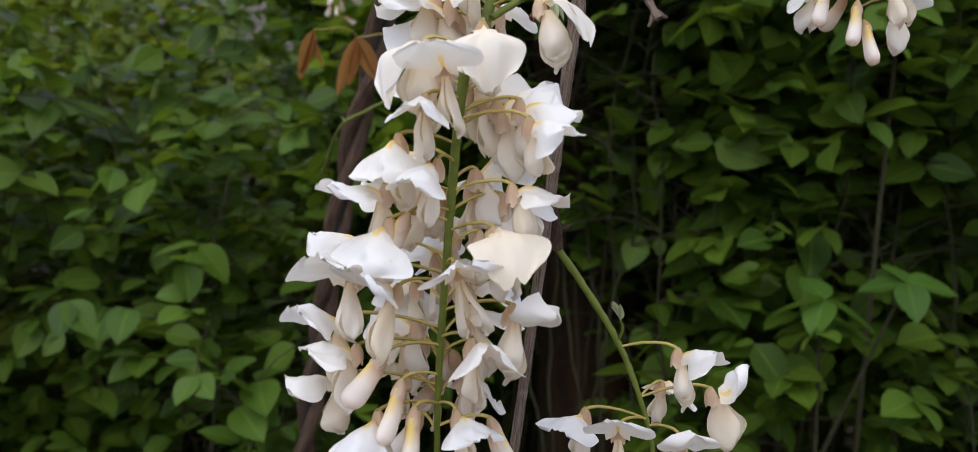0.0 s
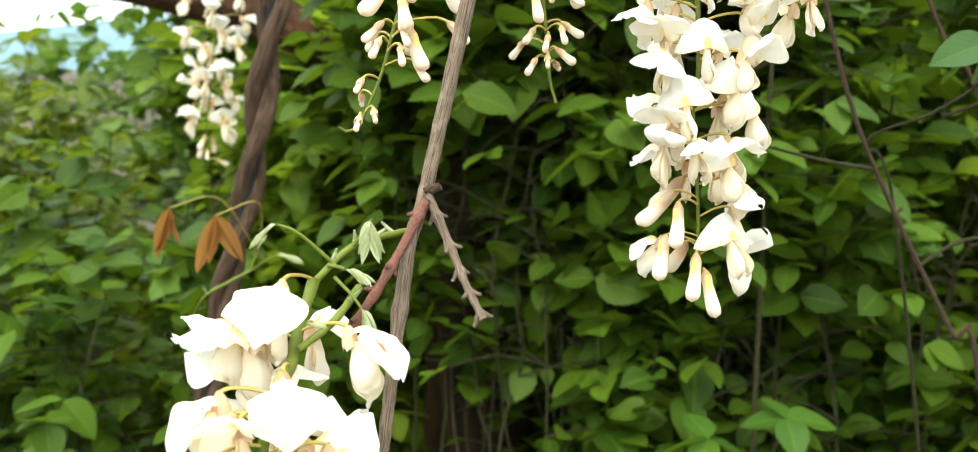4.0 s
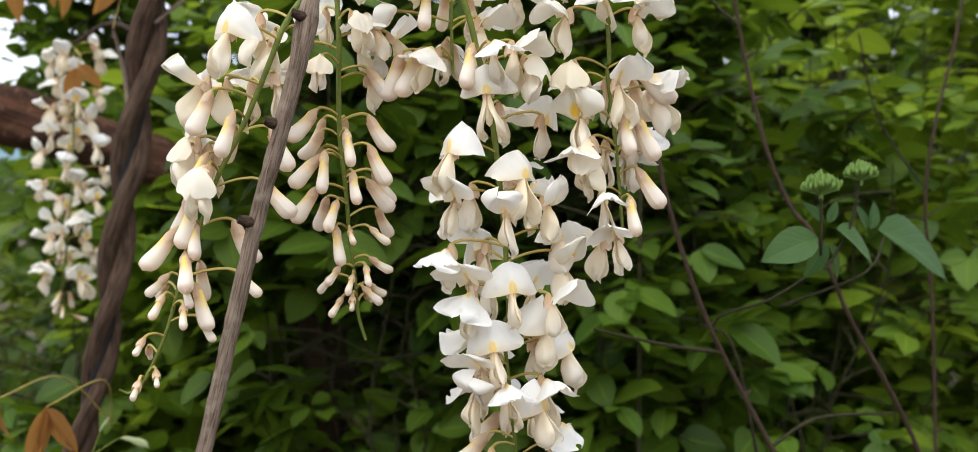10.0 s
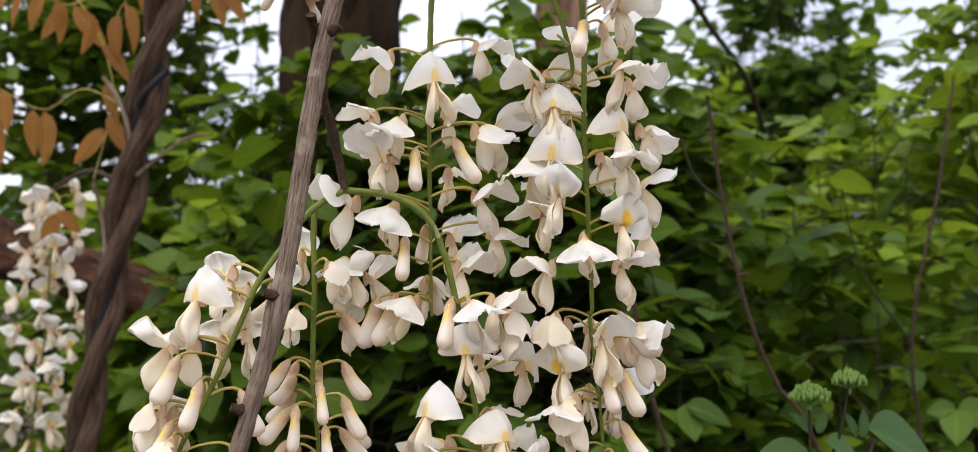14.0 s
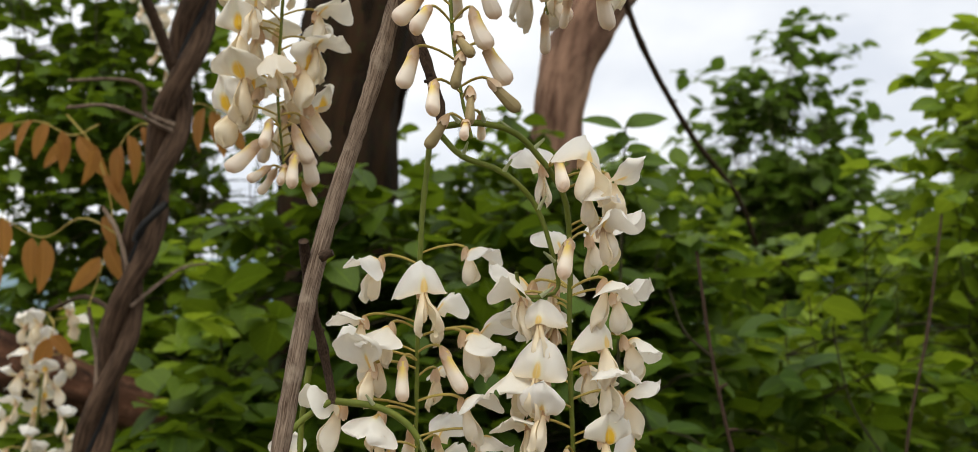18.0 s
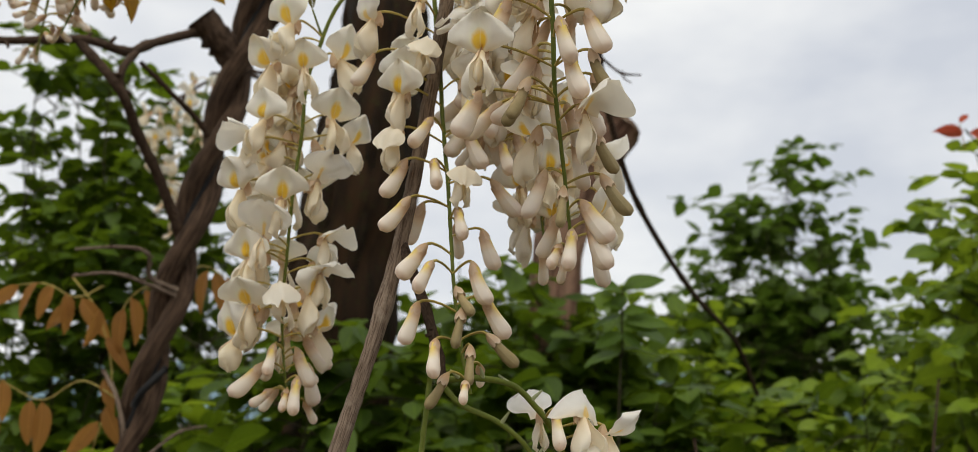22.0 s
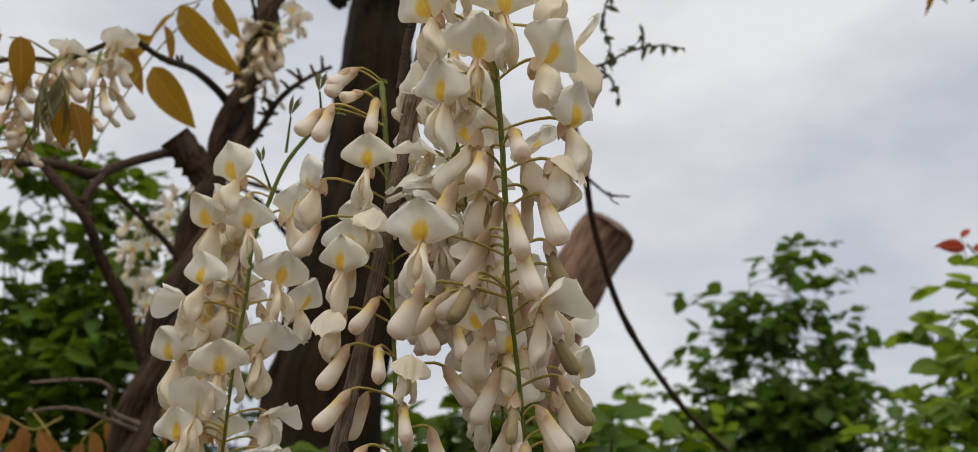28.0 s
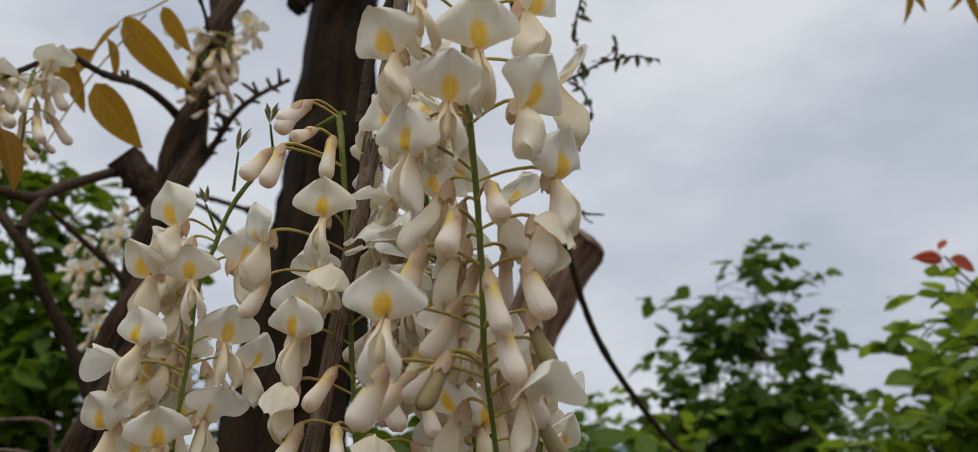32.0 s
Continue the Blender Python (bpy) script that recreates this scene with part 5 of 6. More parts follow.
raceme("wisteria_raceme", [(0.150, 0.520, 1.947), (0.152, 0.510, 1.923), (0.157, 0.503, 1.863), (0.159, 0.498, 1.830), (0.161, 0.490, 1.797), (0.162, 0.482, 1.767), (0.163, 0.475, 1.743), (0.165, 0.465, 1.718), (0.168, 0.458, 1.700)],
       [(0, -150, 16, "B"), (4, -155, 20, "B"), (20, -133, 20, "S"), (26, -113, 15, "B"), (32, -165, 33, "B"), (32, -152, 30, "B"), (59, -125, 17, "O"), (69, -155, 34, "O"), (81, 165, 34, "B"), (84, -121, 17, "H"), (102, -155, 19, "O"), (102, -59, 16, "H"), (108, -145, 24, "H"), (122, 1, 23, "B"), (124, -123, 17, "B"), (125, -36, 13, "B"), (130, -161, 24, "H"), (146, -160, 23, "B")]
       + [(146, -121, 16, "B"), (151, -73, 14, "H"), (151, 0, 23, "B"), (165, -159, 23, "B"), (171, -84, 14, "B"), (181, -30, 16, "B"), (188, -151, 17, "B"), (199, -132, 19, "B"), (199, -65, 16, "B"), (209, -94, 14, "D"), (214, -34, 15, "B"), (217, -156, 21, "B"), (220, -93, 15, "D"), (232, -33, 15, "D"), (233, -133, 20, "B"), (237, -86, 14, "D"), (245, 53, 15, "S"), (251, -144, 14, "D"), (253, -107, 15, "S")],
       "hanging cluster of plump cream and pinkish buds", seed=8, behind=0.1, size=1.05, nod=0, thick=0.0014, upright=0.8, arched=0.0)
raceme("wisteria_raceme", [(0.154, 0.540, 1.956), (0.139, 0.560, 1.952), (0.123, 0.575, 1.943), (0.107, 0.580, 1.921), (0.099, 0.583, 1.898), (0.093, 0.583, 1.875), (0.092, 0.583, 1.845), (0.089, 0.583, 1.813), (0.088, 0.585, 1.782), (0.087, 0.587, 1.745), (0.090, 0.590, 1.715), (0.093, 0.592, 1.697)],
       [(95, -136, 21, "O"), (113, -34, 14, "H"), (120, -156, 20, "O"), (123, -101, 14, "O"), (138, 102, 12, "O"), (149, -43, 20, "O"), (151, -142, 23, "O"), (160, 0, 25, "O"), (161, 180, 23, "O"), (173, 136, 17, "O"), (186, -34, 14, "H"), (189, -180, 25, "O"), (198, -112, 15, "O"), (217, 0, 18, "O")]
       + [(220, -133, 19, "O"), (227, -154, 20, "O"), (233, -24, 19, "O"), (244, -95, 14, "H"), (248, -35, 13, "O"), (253, -154, 18, "O"), (264, 37, 20, "O"), (270, -179, 20, "O"), (275, -110, 15, "B"), (277, -46, 11, "B"), (286, -148, 15, "B"), (294, -68, 15, "B"), (300, -141, 12, "S"), (300, -92, 14, "S")],
       "hanging cluster of open white flowers with yellow marks", seed=9, behind=1.0, size=1.14, thick=0.0014, upright=0.65, lobed=0.9)
raceme("wisteria_raceme", [(0.183, 0.410, 1.942), (0.184, 0.410, 1.926), (0.186, 0.412, 1.906), (0.190, 0.415, 1.874), (0.192, 0.416, 1.847), (0.194, 0.420, 1.825), (0.201, 0.430, 1.792), (0.205, 0.435, 1.769), (0.207, 0.437, 1.757)],
       [(0, -155, 19, "O"), (0, -25, 19, "O"), (17, 19, 34, "O"), (19, -91, 14, "O"), (21, -160, 25, "O"), (35, 135, 17, "O"), (38, -126, 17, "H"), (38, -50, 18, "O"), (56, -148, 26, "H"), (59, -20, 24, "O"), (65, -84, 14, "B"), (74, -129, 18, "B"), (75, -27, 18, "H"), (88, -160, 23, "B"), (90, -50, 18, "B"), (97, -94, 14, "B")]
       + [(107, -166, 33, "H"), (108, -78, 14, "B"), (108, -50, 19, "D"), (113, -29, 17, "D"), (120, -178, 15, "D"), (120, -138, 22, "D"), (122, -48, 11, "B"), (125, 153, 26, "B"), (125, 180, 34, "B"), (129, -67, 15, "H"), (139, 0, 16, "D"), (156, -26, 17, "D"), (165, -112, 16, "D"), (169, -53, 9, "B"), (177, -49, 11, "B"), (182, -105, 14, "B"), (186, -135, 12, "S")],
       "near cluster of large white flowers and olive buds", seed=10, behind=0.7, size=1.12, thick=0.0014, upright=0.7, lobed=0.9)
raceme("wisteria_raceme", [(0.179, 0.495, 1.980), (0.182, 0.500, 1.936), (0.186, 0.502, 1.886), (0.189, 0.503, 1.831), (0.191, 0.503, 1.806)],
       [(36, -92, 14, "O"), (49, -144, 14, "O"), (52, -45, 12, "O"), (64, -97, 14, "O"), (75, -41, 13, "O"), (80, -147, 15, "O"), (92, -52, 10, "O"), (100, -149, 16, "O"), (103, -111, 15, "O"), (114, -71, 15, "O"), (122, -120, 17, "O"), (128, -149, 15, "B"), (128, -28, 16, "O"), (130, -68, 8, "O"), (141, -108, 15, "B"), (150, -156, 20, "B"), (155, -50, 10, "B"), (160, -101, 14, "B")],
       "pale crowded cluster of open flowers and buds", seed=11, behind=0.7, size=1.08, thick=0.0014, upright=0.65, lobed=0.8)
raceme("wisteria_raceme", [(0.181, 0.490, 1.920), (0.190, 0.500, 1.888), (0.199, 0.505, 1.858), (0.209, 0.510, 1.820), (0.213, 0.512, 1.789), (0.215, 0.512, 1.773)],
       [(33, -122, 16, "O"), (35, -159, 22, "O"), (46, -157, 20, "O"), (51, 54, 14, "O"), (55, -147, 15, "O"), (72, -127, 17, "O"), (80, -43, 13, "O"), (84, -149, 16, "O"), (88, 1, 27, "O"), (96, -96, 14, "O"), (102, 1, 30, "O"), (102, 33, 23, "O"), (115, -95, 14, "O"), (122, -146, 14, "O"), (122, 0, 31, "O"), (136, -20, 24, "O"), (137, -86, 14, "O"), (152, -89, 14, "B")],
       "dense pale cluster of open flowers behind others", seed=12, behind=0.8, size=1.08, thick=0.0014, upright=0.65, lobed=0.8)

# ---- racemes farther off ----
wild_raceme([(-0.160, 1.235, 1.630), (-0.163, 1.235, 1.59), (-0.172, 1.235, 1.46), (-0.192, 1.235, 1.325)], 46, "dense white blossom cluster hanging beside the twisted vine", 31, 0.1, 1.15, 1.5)
wild_raceme([(-0.10, 1.5, 2.14), (-0.104, 1.5, 2.068), (-0.09, 1.5, 2.013), (-0.063, 1.5, 1.93)], 24, "far white blossom cluster among the branches", 32, 0.3, 1.1)
wild_raceme([(-0.03, 1.4, 2.16), (-0.039, 1.4, 2.118), (-0.045, 1.4, 2.05)], 14, "far white blossom cluster among the branches", 33, 0.3, 1.1)
wild_raceme([(-0.10, 0.80, 2.062), (-0.099, 0.8, 2.039), (-0.101, 0.8, 2.013), (-0.106, 0.8, 1.955)], 26, "pale bud cluster hanging from a thin branch", 34, 0.97)
wild_raceme([(-0.145, 0.815, 2.055), (-0.15, 0.82, 2.03), (-0.16, 0.82, 1.955)], 22, "pale bud cluster hanging from a thin branch", 35, 0.97)
wild_raceme([(-0.070, 0.80, 2.063), (-0.071, 0.78, 2.045), (-0.073, 0.78, 2.008), (-0.088, 0.79, 1.97)], 20, "bud cluster with two open white flowers", 38, 0.75, 1.12)
wild_raceme([(-0.042, 0.80, 2.072), (-0.038, 0.775, 2.045), (-0.036, 0.77, 2.015), (-0.040, 0.78, 1.985)], 16, "bud cluster with open white flowers", 39, 0.75, 1.12)
wild_raceme([(0.075, 1.07, 2.25), (0.073, 1.06, 2.22), (0.068, 1.06, 2.15)], 18, "small bud cluster on the vine", 36, 0.8)
wild_raceme([(0.055, 1.07, 2.25), (0.052, 1.06, 2.22), (0.050, 1.06, 2.16)], 16, "small bud cluster on the vine", 37, 0.8)

# ---- coloured young leaves of the vine ----
LEAFLETS = {}
for key, mt in (("bronze", BRONZE), ("ochre", OCHRE), ("red", RED)):
    LEAFLETS[key] = leaf_form(1.0, 0.44, 0.35, 0.5, 6, 8)
    LEAFLETS[key].materials.append(mt)


def compound_leaf(stalk, blades, key, label, seed, width=1.0):
    """A pinnate leaf from its stalk and the base and tip of every leaflet."""
    rnd = random.Random(seed)
    at = Vector(stalk[0])
    t = thing("pinnate_leaf", at, label, "leaf", "coloured young leaves")
    part("leaf_stalk", rooted(tube("leaf_stalk", stalk, 0.0010, 0.0006, 0.004, 6), at), PEDICEL, t)
    for a, b in blades:
        a, d = Vector(a), Vector(b) - Vector(a)
        y = d.normalized()
        z = (Vector((0, -1, 0.25)) - y * y.dot(Vector((0, -1, 0.25)))).normalized()
        turn = Matrix((y.cross(z), y, z)).transposed().to_4x4()
        face = Matrix.Rotation(rnd.uniform(-0.8, 0.8), 4, "Y")
        part("leaflet", LEAFLETS[key], None, t, "", Matrix.Translation(a - at) @ turn @ face @ Matrix.Diagonal((d.length * width, d.length, d.length, 1)))
    return t


compound_leaf([(-0.112, 1.085, 1.24), (-0.125, 0.95, 1.315), (-0.146, 0.840, 1.324)],
              [((-0.146, 0.840, 1.324), (-0.163, 0.840, 1.277)), ((-0.146, 0.840, 1.324), (-0.144, 0.840, 1.289)), ((-0.146, 0.840, 1.324), (-0.155, 0.840, 1.281))],
              "bronze", "small drooping coppery young leaf beside the vine", 40, 0.55)
compound_leaf([(-0.112, 1.085, 1.235), (-0.09, 0.95, 1.31), (-0.109, 0.830, 1.318)],
              [((-0.109, 0.830, 1.318), (-0.129, 0.830, 1.264)), ((-0.109, 0.830, 1.318), (-0.114, 0.830, 1.273)), ((-0.109, 0.830, 1.318), (-0.082, 0.830, 1.280)), ((-0.109, 0.830, 1.318), (-0.099, 0.830, 1.275))],
              "bronze", "drooping coppery young leaf beside the vine", 41, 0.5)
compound_leaf([(-0.133, 1.14, 1.834), (-0.103, 1.14, 1.796), (-0.084, 1.14, 1.733), (-0.089, 1.13, 1.680), (-0.101, 1.13, 1.635)],
              [((-0.121, 1.14, 1.812), (-0.090, 1.14, 1.765)), ((-0.099, 1.12, 1.799), (-0.105, 1.12, 1.755)), ((-0.092, 1.13, 1.77), (-0.060, 1.12, 1.735)), ((-0.090, 1.12, 1.685), (-0.119, 1.12, 1.644)), ((-0.084, 1.12, 1.700), (-0.066, 1.12, 1.651)), ((-0.086, 1.12, 1.73), (-0.078, 1.11, 1.69))],
              "bronze", "drooping bronze young leaf on the vine", 42, 0.8)
compound_leaf([(-0.030, 1.1, 1.80), (-0.05, 1.11, 1.822), (-0.069, 1.12, 1.812), (-0.08, 1.12, 1.79)],
              [((-0.069, 1.12, 1.812), (-0.051, 1.12, 1.762)), ((-0.075, 1.12, 1.80), (-0.082, 1.115, 1.75)), ((-0.055, 1.115, 1.82), (-0.032, 1.10, 1.78))],
              "bronze", "drooping bronze young leaf on the vine", 43, 0.8)
compound_leaf([(-0.10, 1.14, 1.825), (-0.127, 1.14, 1.812), (-0.160, 1.14, 1.825), (-0.20, 1.15, 1.82)],
              [((-0.127, 1.14, 1.808), (-0.158, 1.14, 1.776)), ((-0.150, 1.14, 1.825), (-0.168, 1.14, 1.785)), ((-0.165, 1.14, 1.826), (-0.190, 1.14, 1.79)), ((-0.135, 1.13, 1.815), (-0.128, 1.13, 1.77)), ((-0.185, 1.145, 1.823), (-0.215, 1.14, 1.795))],
              "bronze", "drooping bronze young leaf on the vine", 44, 0.8)
compound_leaf([(-0.06, 1.1, 1.70), (-0.11, 1.13, 1.725), (-0.150, 1.14, 1.705), (-0.192, 1.14, 1.725)],
              [((-0.189, 1.14, 1.725), (-0.183, 1.14, 1.680)), ((-0.160, 1.14, 1.705), (-0.162, 1.14, 1.655)), ((-0.150, 1.14, 1.704), (-0.143, 1.14, 1.645)), ((-0.2, 1.14, 1.70), (-0.192, 1.14, 1.64))],
              "bronze", "drooping orange-bronze young leaf on the vine", 45, 0.8)
compound_leaf([(-0.02, 1.1, 1.83), (0.0, 1.13, 1.85), (0.025, 1.14, 1.84)],
              [((0.005, 1.14, 1.848), (-0.008, 1.13, 1.80)), ((0.012, 1.14, 1.845), (0.031, 1.14, 1.795)), ((0.025, 1.14, 1.84), (0.05, 1.14, 1.80))],
              "bronze", "drooping bronze young leaf on the vine", 46, 0.8)
compound_leaf([(-0.16, 1.235, 1.625), (-0.150, 1.21, 1.615), (-0.151, 1.2, 1.602)], [((-0.151, 1.2, 1.602), (-0.166, 1.2, 1.560)), ((-0.15, 1.2, 1.605), (-0.125, 1.2, 1.58))], "bronze", "small bronze leaf above a raceme", 47)
compound_leaf([(0.045, 0.95, 2.235), (0.008, 0.94, 2.198), (-0.010, 0.94, 2.188), (-0.029, 0.94, 2.158), (-0.050, 0.94, 2.151)],
              [((-0.029, 0.94, 2.156), (-0.083, 0.94, 2.110)), ((-0.048, 0.94, 2.140), (-0.033, 0.935, 2.099)), ((-0.021, 0.94, 2.169), (-0.003, 0.94, 2.134)), ((-0.009, 0.94, 2.191), (0.043, 0.93, 2.120)), ((0.022, 0.94, 2.205), (0.046, 0.94, 2.163)), ((-0.011, 0.94, 2.182), (-0.043, 0.945, 2.154))],
              "ochre", "large ochre-brown young pinnate leaf", 71, 0.78)
compound_leaf([(0.008, 0.945, 2.198), (-0.006, 0.94, 2.171), (-0.029, 0.94, 2.133), (-0.048, 0.94, 2.091), (-0.064, 0.94, 2.050)],
              [((-0.026, 0.94, 2.126), (0.011, 0.935, 2.068))], "ochre", "broad ochre leaflet on a thin bare leaf stalk", 74, 1.05)
compound_leaf([(-0.06, 0.775, 2.045), (-0.050, 0.745, 2.02), (-0.044, 0.74, 2.004)], [((-0.045, 0.75, 2.010), (-0.024, 0.745, 1.972)), ((-0.05, 0.745, 2.01), (-0.052, 0.76, 1.975))], "ochre", "brown drooping young leaf beside bud clusters", 72)
compound_leaf([(-0.07, 0.79, 2.06), (-0.085, 0.77, 2.062), (-0.095, 0.76, 2.058)], [((-0.088, 0.76, 2.060), (-0.080, 0.76, 2.018)), ((-0.10, 0.76, 2.06), (-0.124, 0.76, 2.035)), ((-0.105, 0.77, 2.065), (-0.130, 0.77, 2.08))], "ochre", "brown drooping young leaf beside bud clusters", 73)
limb([(-0.024, 0.80, 2.092), (-0.045, 0.80, 2.075), (-0.07, 0.80, 2.062), (-0.10, 0.80, 2.06), (-0.16, 0.82, 2.05), (-0.22, 0.84, 2.06)], 0.0020, 0.0014, "thin dark branch carrying bud clusters", seed=21, spurs=4)
limb([(0.056, 1.09, 2.24), (0.052, 1.02, 2.243), (0.045, 0.95, 2.235)], 0.0022, 0.0014, "thin dark branch carrying ochre leaves", seed=24, spurs=2)
unfolding_leaf([(-0.058, 0.78, 2.06), (-0.059, 0.76, 2.045), (-0.060, 0.74, 2.030)], (-0.064, 0.738, 1.975), "bundle of folded olive young leaflets hanging down", 6, 7, OLIVE_FOLD)
unfolding_leaf([(-0.054, 0.78, 2.06), (-0.053, 0.76, 2.045), (-0.052, 0.74, 2.030)], (-0.048, 0.738, 1.982), "bundle of folded olive young leaflets hanging down", 7, 7, OLIVE_FOLD)

# ---- a near dogwood sprig with bud heads ----
SPRIG_LEAF = leaf_form(1.0, 0.56, 0.3, 0.4, 8, 10)
SPRIG_LEAF.materials.append(GREY_LEAF)
sprig = thing("dogwood_sprig", (0.52, 0.78, 0), "slender dogwood stem with broad leaves and green bud heads", "shrub", "shrubs")
SPRIG_AT = Vector((0.52, 0.78, 0))


def bud_head(at, size, seed):
    """A flat head of tiny green flower buds on short stalks."""
    rnd = random.Random(seed)
    at = Vector(at)
    head = part("bud_head", rooted(tube("bud_head", [at - Vector((0, 0, 0.003)), at + Vector((0, 0, 0.002))], 0.0011, 0.0016, 0.001, 7), SPRIG_AT), BUD_GREEN, sprig, "green head of tiny buds")
    for i in range(64):
        a, r = i * 2.4, size * math.sqrt(i / 64)
        tip = at + Vector((math.cos(a) * r, math.sin(a) * r, size * 0.95 + rnd.uniform(-0.16, 0.16) * size - 0.55 * r))
        part("bud", rooted(mesh_of("bud", *tube_data([at, at.lerp(tip, 0.7), tip, tip + Vector((0, 0, 0.0022)), tip + Vector((0, 0, 0.0036))], lambda s: 0.0004 if s < 0.5 else (0.0010 if s < 0.9 else 0.0003), 5)), SPRIG_AT), BUD_GREEN, head)


def sprig_stem(points, r0=0.0022, r1=0.0012):
    part("stem", rooted(tube("stem", points, r0, r1, 0.01, 7, 0.1, 200), SPRIG_AT), STEM, sprig)


sprig_stem([(0.52, 0.80, -0.03), (0.47, 0.76, 0.9), (0.388, 0.7, 1.32), (0.362, 0.7, 1.376), (0.385, 0.66, 1.399), (0.416, 0.66, 1.417), (0.388, 0.60, 1.435), (0.388, 0.60, 1.470)], 0.0026, 0.0009)
sprig_stem([(0.392, 0.602, 1.425), (0.41, 0.605, 1.45), (0.418, 0.607, 1.482)], 0.0011, 0.0008)
sprig_stem([(0.376, 0.627, 1.40), (0.43, 0.62, 1.42), (0.455, 0.64, 1.44)], 0.0011, 0.0008)
for k, p in enumerate(((0.388, 0.60, 1.470), (0.418, 0.607, 1.478))):
    bud_head(p, 0.0118 - 0.002 * k, k)
for a, b in (((0.386, 0.600, 1.445), (0.350, 0.600, 1.435)), ((0.398, 0.600, 1.450), (0.430, 0.600, 1.431)), ((0.463, 0.660, 1.443), (0.532, 0.660, 1.414)), ((0.391, 0.600, 1.442), (0.379, 0.600, 1.419)), ((0.398, 0.610, 1.440), (0.411, 0.610, 1.417)), ((0.389, 0.600, 1.454), (0.378, 0.600, 1.468)), ((0.396, 0.605, 1.453), (0.402, 0.605, 1.467)), ((0.427, 0.610, 1.448), (0.432, 0.610, 1.466)), ((0.424, 0.610, 1.448), (0.419, 0.610, 1.465)),):
    a, d = Vector(a), Vector(b) - Vector(a)
    y = d.normalized()
    z = (Vector((0.1, -0.75, 0.6)) - y * y.dot(Vector((0.1, -0.75, 0.6)))).normalized()
    wide = 1.15 if d.length > 0.03 else 0.8
    turn = Matrix((y.cross(z), y, z)).transposed().to_4x4()
    part("leaf", SPRIG_LEAF, None, sprig, "", Matrix.Translation(a - SPRIG_AT) @ turn @ Matrix.Rotation(0.25 * math.sin(90 * a.x), 4, "Y") @ Matrix.Diagonal((d.length * wide, d.length, d.length, 1)))

# long thin shrub stems that cross behind the blossom
for k, pts in enumerate(([(0.60, 0.80, -0.03), (0.56, 0.74, 0.7), (0.448, 0.68, 1.198), (0.422, 0.68, 1.246), (0.379, 0.68, 1.325), (0.346, 0.68, 1.392), (0.322, 0.68, 1.465), (0.309, 0.68, 1.532)], [(0.80, 0.95, -0.03), (0.70, 0.88, 1.0), (0.515, 0.8, 1.381), (0.472, 0.8, 1.453), (0.448, 0.8, 1.51), (0.428, 0.8, 1.597), (0.416, 0.8, 1.681)], [(0.86, 1.12, -0.03), (0.80, 1.08, 1.2), (0.765, 1.05, 1.45), (0.80, 1.05, 1.62), (0.83, 1.06, 1.75)], [(0.361, 0.68, 1.361), (0.319, 0.68, 1.369), (0.27, 0.68, 1.382)], [(0.395, 0.68, 1.293), (0.43, 0.68, 1.311), (0.488, 0.68, 1.311)], [(0.428, 0.8, 1.597), (0.405, 0.8, 1.617), (0.392, 0.8, 1.651)], [(0.765, 1.05, 1.45), (0.70, 1.04, 1.53), (0.67, 1.03, 1.62)])):
    limb(pts, 0.0034 if k < 3 else 0.0014, 0.0014 if k < 3 else 0.0009, "long thin dark shrub stem among the leaves" if k < 3 else "thin olive-brown side twig", "thin_sapling", TWIG_BARK if k < 3 else STEM, 180 + k, "shrub stems", 5)

# ---- shrubs ----
LEAFY = "green leafy shrub with opposite oval leaves"
shrub("dogwood_shrub", (0.17, 1.38, 0), 1.86, 0.17, 13, 44, 0.060, 0.042, "green leafy shrub in front of the old trunk", "shrub", 118, low=0.66, taper=0.06, open_air=0.14)
shrub("dogwood_shrub", (0.37, 1.33, 0), 1.84, 0.20, 14, 39, 0.062, 0.046, LEAFY, "shrub", 101, near=40, template=BIG_LEAF, low=0.55)
shrub("dogwood_shrub", (0.46, 1.42, 0), 1.90, 0.18, 14, 44, 0.060, 0.042, "green leafy shrub before the sawn stub", "shrub", 119, low=0.5, taper=0.1)
shrub("dogwood_shrub", (0.62, 1.40, 0), 1.93, 0.34, 22, 54, 0.056, 0.038, "green leafy shrub round the sawn stub", "shrub", 105, near=110)
shrub("dogwood_shrub", (1.06, 1.48, 0), 1.95, 0.40, 26, 57, 0.054, 0.036, "green leafy shrub with arching twigs", "shrub", 106, near=70, mat=FRESH)
shrub("dogwood_shrub", (1.34, 1.42, 0), 2.28, 0.25, 22, 57, 0.054, 0.036, "tall green leafy shrub with red shoot tips", "shrub", 113, mat=FRESH, taper=0.1)
shrub("dogwood_shrub", (-0.42, 1.50, 0), 1.42, 0.38, 18, 39, 0.058, 0.042, LEAFY, "shrub", 102, near=90, template=BIG_LEAF)
shrub("dogwood_shrub", (-0.90, 1.55, 0), 1.52, 0.40, 18, 39, 0.055, 0.04, "green leafy shrub under the log", "shrub", 115, open_air=0.35)
shrub("dogwood_shrub", (0.0, 2.05, 0), 2.14, 0.30, 22, 65, 0.056, 0.036, "green leafy shrub behind the old trunk", "shrub", 104, open_air=-0.10)
